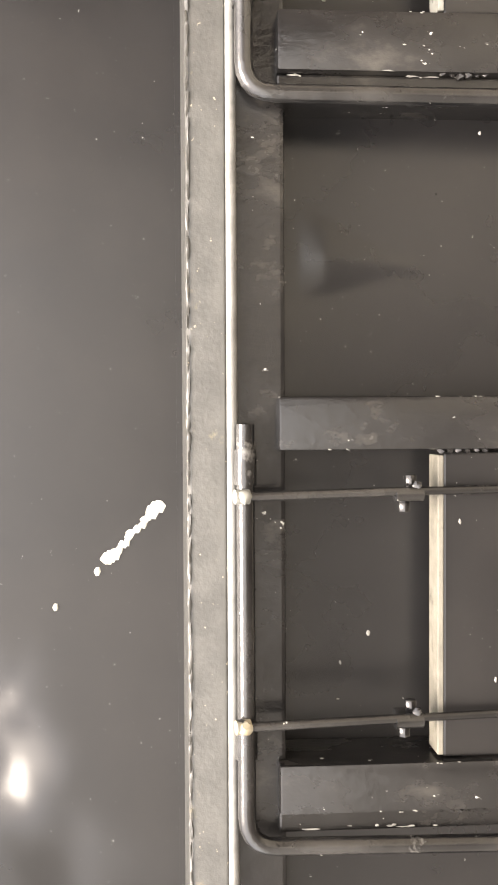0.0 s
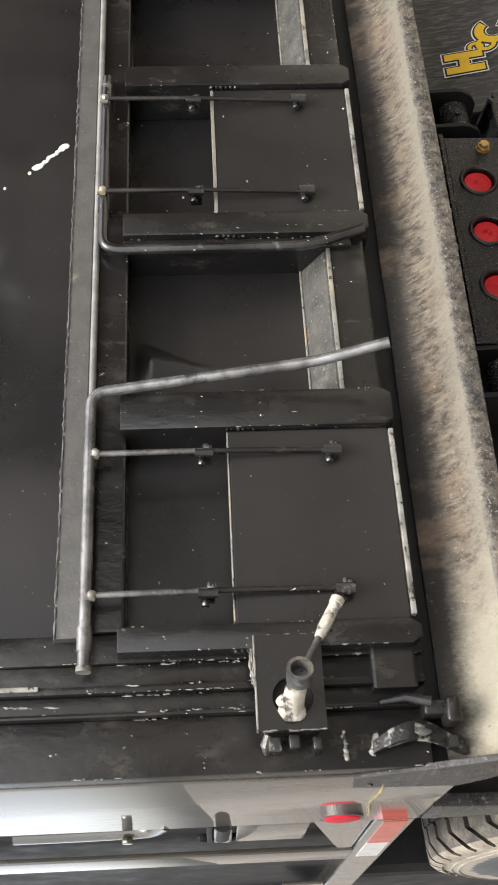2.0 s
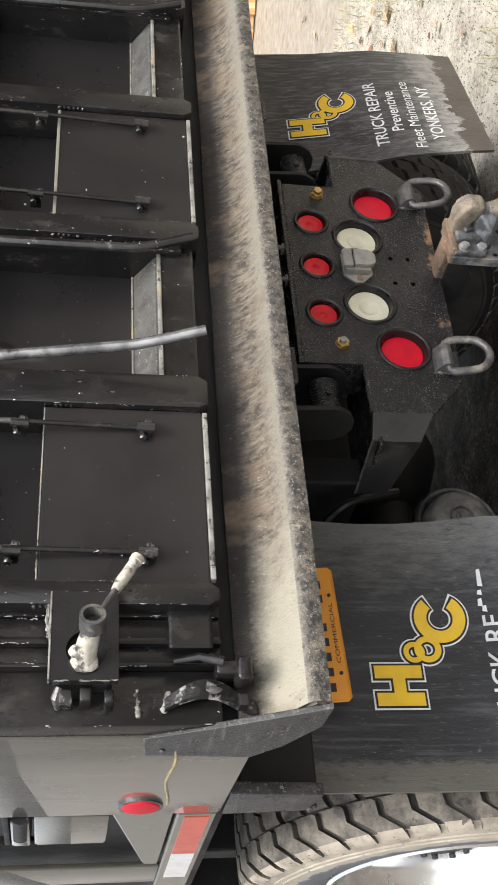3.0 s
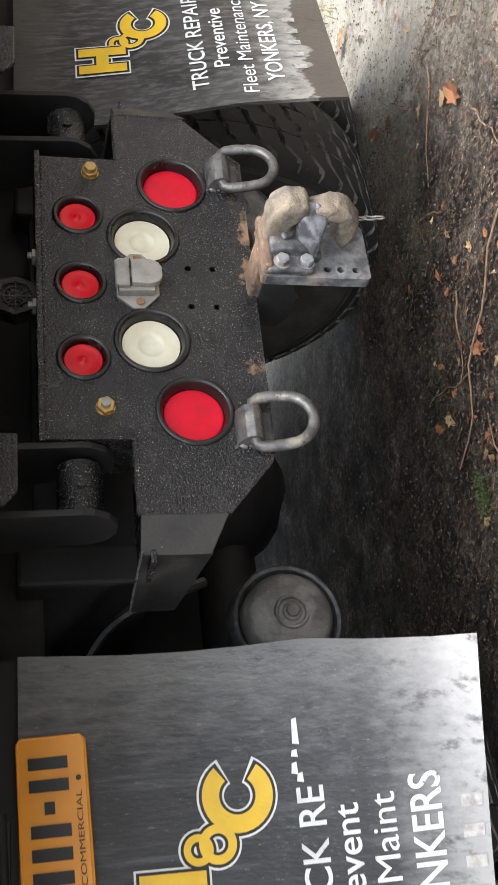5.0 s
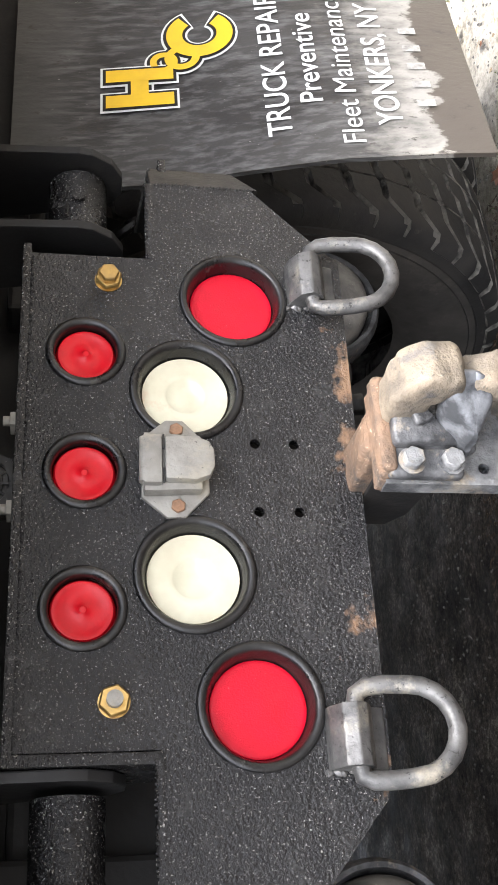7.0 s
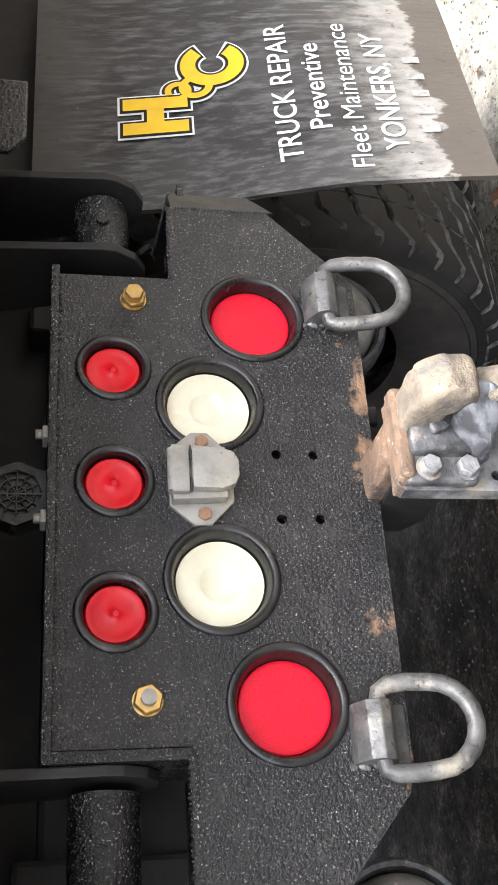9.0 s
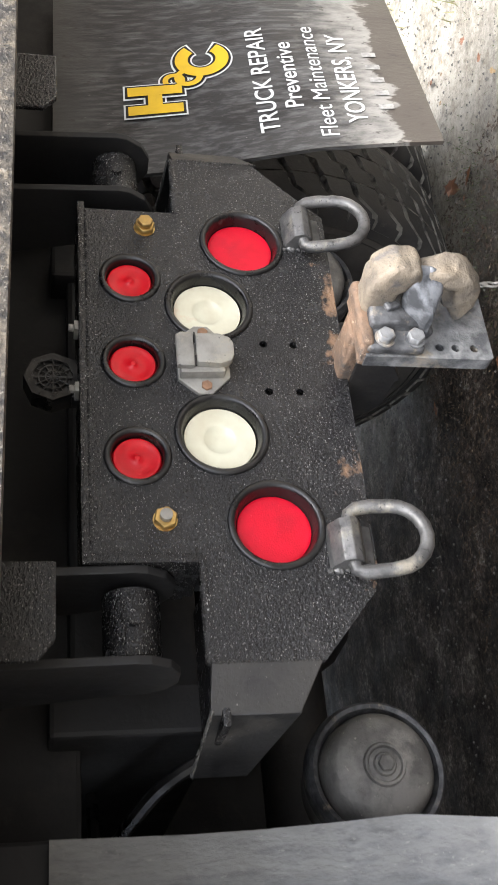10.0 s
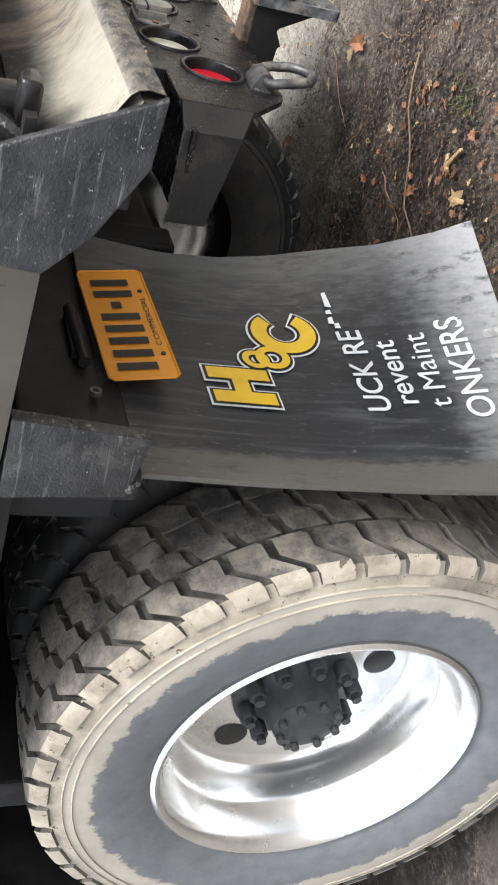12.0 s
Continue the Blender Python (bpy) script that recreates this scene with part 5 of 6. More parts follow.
def build_hitch():
    bm = bmesh.new()
    outline = [(-0.304, 0.985), (-0.304, 0.84), (-0.452, 0.84), (-0.452, 0.694), (-0.36, 0.614), (-0.33, 0.606), (0.3, 0.6), (0.34, 0.64), (0.412, 0.71), (0.412, 0.84), (0.292, 0.84), (0.292, 0.985)]
    holes = [circle(x, z, 0.064) for x, z in BIG + MID] + [circle(x, z, 0.0435) for x, z in SMALL] + [circle(x, z, 0.0062, 16) for x, z in HOLES]
    ring_cut_plate(bm, outline, holes, 0.0, 0.012)
    plate = part("hitch_plate", bm, "plate", truck, "rough black painted steel hitch plate with lamps")
    bm = bmesh.new()
    box(bm, -0.318, 0.306, -0.002, 0.11, 0.985, 0.996, 0.003)
    box(bm, -0.318, -0.305, -0.003, 0.11, 0.84, 0.99, 0.003)
    weld(bm, (-0.3, 0.0, 0.984), (0.29, 0.0, 0.984), 0.0025, 70, 3)
    part("top_flange", bm, "plate", plate, smooth=True)
    bm = bmesh.new()
    box(bm, -0.31, 0.3, 0.09, 0.11, 0.62, 0.985, 0.003)
    part("backing", bm, "under", plate)
    for s, x in ((-1, -0.452), (1, 0.412)):
        b2 = bmesh.new()
        xs = x + s * 0.055
        prism(b2, [(x, 0.0), (x + s * 0.055, 0.035), (x + s * 0.049, 0.042), (x, 0.012)], "z", 0.698, 0.84, 0.0015)
        for v in b2.verts:
            if v.co.z < 0.78:
                v.co.z += 0.5 * abs(v.co.x - x)
        weld(b2, (x, 0, 0.835), (x, 0, 0.7), 0.002, 30, 4)
        part("side_return", b2, "tan_dust", plate, "bent side of the plate, black under tan dust")
        b2 = bmesh.new()
        xr = xs + s * 0.033
        lo = [(xs, 0.034, 0.723), (xr, 0.205, 0.766), (xr - s * 0.009, 0.205, 0.766), (xs - s * 0.009, 0.037, 0.723)]
        hi = [(p[0], p[1], z) for p, z in zip(lo, (0.838, 0.842, 0.842, 0.838))]
        lo, hi = [b2.verts.new(v) for v in lo], [b2.verts.new(v) for v in hi]
        b2.faces.new(lo)
        b2.faces.new(hi)
        for k in range(4):
            b2.faces.new((lo[k], lo[(k + 1) % 4], hi[(k + 1) % 4], hi[k]))
        bmesh.ops.recalc_face_normals(b2, faces=b2.faces[:])
        bmesh.ops.bevel(b2, geom=b2.edges[:], offset=0.0015, segments=1, affect="EDGES")
        panel = part("side_panel", b2, "smooth_black", plate, "black side panel of the plate with a dusty edge", True)
        b2 = bmesh.new()
        for k in range(26):
            q = k / 25
            blob(b2, (xs + s * 0.033 * q - s * 0.004, 0.034 + 0.171 * q, 0.838 + 0.004 * q), (0.004, 0.006, 0.0028), k, 0.5, 0, 1)
        part("worn_edge", b2, "edge_dust", panel, "dusty pale worn top edge", True)
        # weld line and shelf along the notch
        b3 = bmesh.new()
        xi = -0.304 if s < 0 else 0.292
        box(b3, min(x + s * 0.07, xi), max(x + s * 0.07, xi), 0.03, 0.2, 0.815, 0.826, 0.003)
        box(b3, min(x, xi), max(x, xi), -0.001, 0.014, 0.835, 0.846, 0.003)
        weld(b3, (xi, -0.001, 0.846), (x, -0.001, 0.846), 0.0022, 30, 6)
        part("notch_shelf", b3, "plate", plate, smooth=True)
        b3 = bmesh.new()
        box(b3, xi - 0.005, xi + 0.005, 0.012, 0.14, 0.85, 0.985, 0.002)
        part("notch_wall", b3, "plate", plate)

    def lamp(kind, x, z, r_hole, r_lens, mats, label, deep=0.004):
        bm = bmesh.new()
        lathe(bm, [(r_lens - 0.003, 0.034), (r_lens - 0.0005, 0.02), (r_lens + 0.001, 0.012), (r_hole - 0.0065, 0.001), (r_hole - 0.005, -0.0025), (r_hole - 0.003, -0.004), (r_hole, -0.0046), (r_hole + 0.0028, -0.004), (r_hole + 0.0045, -0.002), (r_hole + 0.0047, 0.0005), (r_hole - 0.001, 0.001), (r_hole - 0.001, 0.03)], 56, "y", (x, 0, z), caps=False)
        part("grommet", bm, "grommet", plate, "black rubber lamp grommet", True)
        bm = bmesh.new()
        if kind == "flat":
            prof = [(0, 0.0095), (r_lens * 0.8, 0.0095), (r_lens * 0.9, 0.0095), (r_lens * 0.95, 0.0096), (r_lens * 0.98, 0.0105), (r_lens, 0.018)]
        elif kind == "ribbed":
            prof = [(0, 0.0145), (r_lens * 0.2, 0.014), (r_lens * 0.34, 0.012), (r_lens * 0.42, 0.01), (r_lens * 0.47, 0.0088)]
            for i in range(1, 13):
                q = 0.48 + 0.49 * i / 12
                prof.append((r_lens * q, 0.0085 + 0.0005 * (q - 0.46) + 0.0004 * (i % 2)))
            prof += [(r_lens, 0.018)]
        else:
            prof = [(0, 0.0035), (r_lens * 0.1, 0.0038), (r_lens * 0.17, 0.0062), (r_lens * 0.3, 0.0068), (r_lens * 0.4, 0.0075), (r_lens * 0.74, 0.0068), (r_lens * 0.8, 0.0058), (r_lens * 0.9, 0.0062), (r_lens * 0.96, 0.009), (r_lens, 0.016)]
        lathe(bm, [(r, y + deep) for r, y in prof], 48, "y", (x, 0, z))
        part("lens", bm, mats, plate, label, True)
    for x, z in BIG:
        lamp("flat", x, z, 0.0628, 0.0525, "red", "flat round red tail lamp lens", 0.007)
    for x, z in MID:
        lamp("ribbed", x, z, 0.0628, 0.0525, "white_lens", "ridged milky white reversing lamp lens", 0.007)
    for x, z in SMALL:
        lamp("bump", x, z, 0.042, 0.0355, "red_dome", "small round red marker lens with a central stud", 0.0015)
    # trailer socket
    bm = bmesh.new()
    cx, cz = 0.002, 0.821
    prism(bm, [(cx - 0.06, cz - 0.012), (cx - 0.06, cz + 0.008), (cx - 0.036, cz + 0.036), (cx + 0.036, cz + 0.036), (cx + 0.06, cz + 0.008), (cx + 0.06, cz - 0.012), (cx + 0.03, cz - 0.04), (cx - 0.03, cz - 0.04)], "y", -0.007, 0.0, 0.002)
    prism(bm, [(cx - 0.033, cz - 0.03), (cx - 0.036, cz + 0.034), (cx + 0.036, cz + 0.034), (cx + 0.033, cz - 0.03)], "y", -0.024, -0.006, 0.003)
    sock = part("trailer_socket", bm, "zinc", plate, "grey cast trailer socket with a spring lid", True)
    bm = bmesh.new()
    prism(bm, [(cx - 0.026, cz + 0.012), (cx + 0.026, cz + 0.012), (cx + 0.027, cz - 0.022), (cx + 0.021, cz - 0.038), (cx + 0.01, cz - 0.043), (cx - 0.01, cz - 0.043), (cx - 0.021, cz - 0.038), (cx - 0.027, cz - 0.022)], "y", -0.036, -0.02, 0.004)
    part("socket_lid", bm, "zinc", sock, "cast lid of the trailer socket", True)
    bm = bmesh.new()
    box(bm, cx - 0.03, cx + 0.03, -0.033, -0.02, cz + 0.0145, cz + 0.036, 0.004)
    tube(bm, [(cx - 0.027, -0.026, cz + 0.034), (cx + 0.027, -0.026, cz + 0.034)], 0.006, 12)
    part("socket_hinge", bm, "zinc", sock, "cast hinge of the socket lid", True)
    for xa in (cx - 0.03, cx + 0.011):
        bm = bmesh.new()
        box(bm, xa, xa + 0.0175, -0.0338, -0.03, cz + 0.0122, cz + 0.0142, 0.0004)
        part("hinge_gap", bm, "ink", sock)
    for s in (-1, 1):
        bm = bmesh.new()
        hexhead(bm, (cx + s * 0.047, -0.007, cz - 0.004), 0.0085, 0.004, turn=0.4)
        part("socket_screw", bm, "rusty", sock, "rusty socket screw")
    # two yellow bolts
    for x, z, h in ((-0.256, 0.887, 0.005), (0.256, 0.893, 0.02)):
        bm = bmesh.new()
        hexhead(bm, (x, 0, z), 0.0168, 0.011, turn=0.3)
        lathe(bm, [(0.0165, -0.0003), (0.0165, -0.0012), (0.012, -0.0015)], 24, "y", (x, 0, z))
        part("bolt", bm, "brass", plate, "yellow zinc bolt and nut", True)
        bm = bmesh.new()
        if h > 0.01:
            hexhead(bm, (x, -0.011, z), 0.0125, 0.009, turn=0.1)
        else:
            tube(bm, [(x, -0.009, z), (x, -0.019, z)], 0.0085, 16)
        part("bolt_end", bm, "brass" if h > 0.01 else "zinc", plate, smooth=True)
    # D-rings
    for x in (-0.297, 0.262):
        bm = bmesh.new()
        pr = [(0.0, 0.672), (-0.012, 0.67), (-0.03, 0.66), (-0.036, 0.646), (-0.03, 0.634), (-0.016, 0.626), (-0.006, 0.63), (-0.002, 0.61), (0.006, 0.606), (0.006, 0.672)]
        prism(bm, pr, "x", x - 0.033, x + 0.03, 0.002)
        weld(bm, (x - 0.034, 0, 0.676), (x - 0.034, 0, 0.62), 0.005, 7, 3)
        br = part("ring_bracket", bm, "steel", plate, "worn steel strap holding the D-ring", True)
        bm = bmesh.new()
        rz, ry = 0.645, -0.02
        pts = [(x - 0.026, ry, rz), (x - 0.042, ry, rz - 0.003), (x - 0.0465, ry - 0.003, rz - 0.013), (x - 0.0475, ry - 0.008, rz - 0.032), (x - 0.0465, ry - 0.01, rz - 0.05)]
        pts += [(x - 0.046 * math.cos(a), ry - 0.012 - 0.006 * math.sin(a), rz - 0.055 - 0.046 * math.sin(a)) for a in (i * math.pi / 10 for i in range(11))]
        pts += [(x + 0.0465, ry - 0.01, rz - 0.05), (x + 0.0475, ry - 0.008, rz - 0.032), (x + 0.0465, ry - 0.003, rz - 0.013), (x + 0.04, ry, rz - 0.003), (x + 0.026, ry, rz)]
        tube(bm, pts, 0.0098, 14)
        part("tow_ring", bm, "steel", plate, "worn steel D-ring", True)
    # flanged air fitting and hoses behind the plate's foot
    bm = bmesh.new()
    lathe(bm, [(0.05, 0.06), (0.05, 0.05), (0.042, 0.046), (0.036, 0.05), (0.034, 0.08), (0.034, 0.2)], 32, "y", (0.2, 0.05, 0.615), caps=False)
    part("flange_ring", bm, "under", plate, "dark round flange behind the plate", True)
    bm = bmesh.new()
    for k, (x, z) in enumerate(((0.16, 0.575), (0.125, 0.56))):
        tube(bm, bend([(x, 0.13, z + 0.06), (x, 0.12, z), (x - 0.03, 0.2, z - 0.02), (x - 0.1, 0.4, z + 0.1)], 0.03), 0.012, 10)
        hexhead(bm, (x, 0.12, z - 0.006), 0.015, 0.02, (0, -0.3, -1))
    part("air_fitting", bm, "under", plate, "dark hose fittings", True)
    # hinge pins and forks at both notches
    for s in (-1, 1):
        bm = bmesh.new()
        xo = -0.385 if s < 0 else 0.4
        tube(bm, [(xo - 0.045, 0.06, 0.93), (xo + 0.045, 0.06, 0.93)], 0.038, 24)
        tube(bm, [(xo, 0.035, 0.93), (xo, 0.015, 0.93)], 0.009, 12)
        chips(bm, (xo - 0.03, 0.024, 0.945), (xo + 0.03, 0.024, 0.945), 22, 0.004, 31, 0.3)
        part("hinge_boss", bm, "plate", plate, smooth=True)
        for dx in (-0.06, 0.06):
            bm = bmesh.new()
            pr = [(0.0, 0.93)] + [(0.06 - 0.06 * math.cos(a), 0.93 - 0.06 * math.sin(a)) for a in (0.3, 0.8, 1.3, 1.8, 2.3, 2.8)] + [(0.12, 0.95), (0.2, 1.25), (0.02, 1.25)]
            prism(bm, pr, "x", xo + dx - 0.006, xo + dx + 0.006, 0.002)
            part("hinge_fork", bm, "under", plate)


build_hitch()


# pintle hook on its mount
def half_ring(y, z, r0, r1, a0, a1, n=9):
    arc = [radians(a0 + (a1 - a0) * i / n) for i in range(n + 1)]
    return [(y - r1 * math.cos(a), z + r1 * math.sin(a)) for a in arc] + [(y - r0 * math.cos(a), z + r0 * math.sin(a)) for a in reversed(arc)]


def build_pintle():
    bm = bmesh.new()
    cast(bm, [(-0.02, 0.57), (0.034, 0.57), (0.034, 0.62), (-0.02, 0.62)], "y", -0.105, 0.04, 0.005, 9, 0.0025)
    mount = part("pintle_mount", bm, "brown_mud", truck, "receiver bar and plate caked in brown mud", True)
    bm = bmesh.new()
    ring_cut_plate(bm, [(-0.061, 0.612), (-0.061, 0.43), (-0.056, 0.424), (0.052, 0.424), (0.058, 0.43), (0.058, 0.612)], [circle(x, z, 0.0065, 14) for x in (-0.042, 0.04) for z in (0.45, 0.478, 0.502)], -0.112, -0.09)
    part("mount_plate", bm, "greasy", mount, "greasy drilled steel plate")
    bm = bmesh.new()
    prism(bm, [(-0.092, 0.602), (-0.09, 0.462), (-0.084, 0.462), (-0.04, 0.539), (-0.034, 0.54), (-0.005, 0.523), (0.001, 0.529), (0.058, 0.532), (0.09, 0.55), (0.09, 0.598)], "x", -0.0235, 0.032, 0.002)
    part("gusset", bm, "under", mount, "black steel gusset under the receiver bar")
    bm = bmesh.new()
    cast(bm, [(-0.061, 0.604), (0.058, 0.604), (0.056, 0.618), (-0.058, 0.618)], "y", -0.113, -0.088, 0.004, 3, 0.003)
    cast(bm, [(-0.02, 0.606), (0.03, 0.606), (0.024, 0.624), (-0.014, 0.624)], "y", -0.095, -0.05, 0.005, 13, 0.005)
    part("mount_top", bm, "brown_mud", mount, "mud-caked top of the mount", True)
    hook = part("pintle_hook", cast(bmesh.new(), [(-0.06, 0.53), (0.055, 0.53), (0.055, 0.612), (-0.06, 0.612)], "y", -0.13, -0.113, 0.007, 2, 0.0012), "grimy", truck, "greasy cast pintle hook with mud on its jaws", True)
    bm = bmesh.new()
    cast(bm, [(-0.055, 0.603), (0.058, 0.603), (0.055, 0.622), (-0.052, 0.622)], "y", -0.134, -0.11, 0.006, 4, 0.004)
    part("mud_cake", bm, "brown_mud", hook, "brown mud caked along the top", True)
    for x in (-0.043, 0.04):
        for z in (0.588, 0.545):
            bm = bmesh.new()
            hexhead(bm, (x, -0.128, z), 0.0125, 0.014, turn=x * 9)
            lathe(bm, [(0.015, -0.128), (0.015, -0.131), (0.01, -0.131)], 18, "y", (x, 0, z))
            part("hook_bolt", bm, "greasy", hook, "hexagon bolt head", True)
    # the raised web between the bolts
    bm = bmesh.new()
    cast(bm, [(-0.112, 0.515), (-0.112, 0.606), (-0.146, 0.61), (-0.15, 0.58), (-0.144, 0.54), (-0.128, 0.512)], "x", -0.03, 0.046, 0.007, 6, 0.002)
    cast(bm, [(-0.014, 0.585), (0.004, 0.592), (0.012, 0.578), (-0.004, 0.566)], "y", -0.158, -0.146, 0.004, 16, 0.002, 1)
    part("web", bm, "grimy", hook, "dark greasy web of the hook", True)
    # upper jaw: a thick rounded knuckle, with a second lobe below it and a seam between
    bm = bmesh.new()
    cast(bm, [(-0.113, 0.615), (-0.178, 0.617), (-0.206, 0.609), (-0.22, 0.59), (-0.222, 0.555), (-0.196, 0.546), (-0.182, 0.56), (-0.168, 0.574), (-0.113, 0.57)], "x", -0.002, 0.05, 0.009, 11, 0.0035)
    part("knuckle", bm, "muddy", hook, "rounded knuckle covered with dried mud", True)
    bm = bmesh.new()
    cast(bm, half_ring(-0.158, 0.509, 0.022, 0.058, -140, 48), "x", 0.0, 0.045, 0.01, 14, 0.004)
    part("jaw", bm, "muddy", hook, "rounded lower jaw covered with dried mud", True)
    # the worn tongue
    bm = bmesh.new()
    cast(bm, [(0.022, 0.566), (0.024, 0.545), (0.012, 0.53), (-0.008, 0.524), (-0.02, 0.532), (-0.036, 0.537), (-0.035, 0.543), (-0.018, 0.553), (-0.012, 0.564), (0.004, 0.574)], "y", -0.226, -0.17, 0.007, 8, 0.0025)
    for v in bm.verts:
        v.co.y += 0.9 * max(0.0, 0.012 - v.co.x) + 0.014
        v.co.z -= 0.008
    part("tongue", bm, "tongue", hook, "worn steel tongue of the hook", True)
    bm = bmesh.new()
    for i in range(3):
        c = Vector((0.03 + 0.002 * i, -0.165, 0.447 - 0.017 * i))
        loop = [c + Vector((0.0055 * math.cos(a) * (1 if i % 2 else 0.35), 0.0055 * math.cos(a) * (0.35 if i % 2 else 1), 0.012 * math.sin(a))) for a in (k * math.tau / 10 for k in range(11))]
        tube(bm, loop, 0.0016, 6, caps=False)
    part("safety_chain", bm, "zinc", hook, "short light chain", True)


build_pintle()


# mud flaps with lettering
def flap_left(x, z):
    s = (x + 1.22) / 0.6
    inner = lerp_table([(1.05, 0.215), (0.85, 0.235), (0.75, 0.232), (0.65, 0.215), (0.55, 0.188), (0.45, 0.15), (0.35, 0.095), (0.29, 0.05), (0.25, 0.02)], z)
    outer = 0.245 + 0.012 * math.sin((z - 0.3) * 4)
    return outer + (inner - outer) * max(0, s) ** 1.15


def flap_right(x, z):
    s = (1.12 - x) / 0.58
    inner = lerp_table([(1.05, 0.185), (0.9, 0.163), (0.8, 0.14), (0.7, 0.105), (0.55, 0.06), (0.4, 0.035), (0.3, 0.02)], z)
    outer = lerp_table([(1.05, 0.19), (0.8, 0.16), (0.6, 0.125), (0.3, 0.12)], z)
    return outer + (inner - outer) * min(1.2, max(0, s))


def emblem(parent, place, hx, hz, cx_, cz_, k):
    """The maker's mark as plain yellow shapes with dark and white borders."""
    def flat(name, pts, mat, off):
        bm = bmesh.new()
        vs = [bm.verts.new(place(x, z, off)) for x, z in pts]
        bm.faces.new(vs)
        bmesh.ops.triangulate(bm, faces=bm.faces[:])
        part(name, bm, mat, parent)

    def ring(name, cx0, cz0, r0, r1, mat, off, a0=0.0, a1=math.tau, sx=1.0):
        bm = bmesh.new()
        n = 28
        pr = []
        for i in range(n + 1):
            a = a0 + (a1 - a0) * i / n
            pr.append([bm.verts.new(place(cx0 + sx * r * math.cos(a), cz0 + r * math.sin(a), off)) for r in (r0, r1)])
        for p, q in zip(pr, pr[1:]):
            bm.faces.new((p[0], p[1], q[1], q[0]))
        part(name, bm, mat, parent)

    x0, x1, z0, z1 = hx[0], hx[1], hz[0], hz[1]
    w = x1 - x0
    h = z1 - z0
    for off, g, mat in ((0.003, 0.007, "letter"), (0.0042, 0.0035, "ink"), (0.0054, -0.0012, "yellow")):
        for pts in ((x0, x0 + 0.34 * w, z0, z1), (x1 - 0.34 * w, x1, z0, z1), (x0 + 0.3 * w, x1 - 0.3 * w, z0 + 0.36 * h, z1 - 0.36 * h)):
            a, c, d, e = pts[0] - g, pts[1] + g, pts[2] - g, pts[3] + g
            flat("emblem_block", [(a, d), (c, d), (c, e), (a, e)], mat, off)
        mx, mz = (x1 + cx_) / 2 - 0.018 * k, (z0 + cz_) / 2 + 0.024 * k
        ring("emblem_knot", mx - 0.003, mz + 0.014 * k, 0.0105 * k - g, 0.024 * k + g, mat, off)
        ring("emblem_knot", mx + 0.003, mz - 0.016 * k, 0.0145 * k - g, 0.03 * k + g, mat, off + 0.0002)
        d = g / (0.04 * k)
        ring("emblem_arc", cx_ + 0.004, cz_, 0.027 * k - g, 0.056 * k + g, mat, off, 0.62 - d, math.tau - 0.62 + d, 1.0)


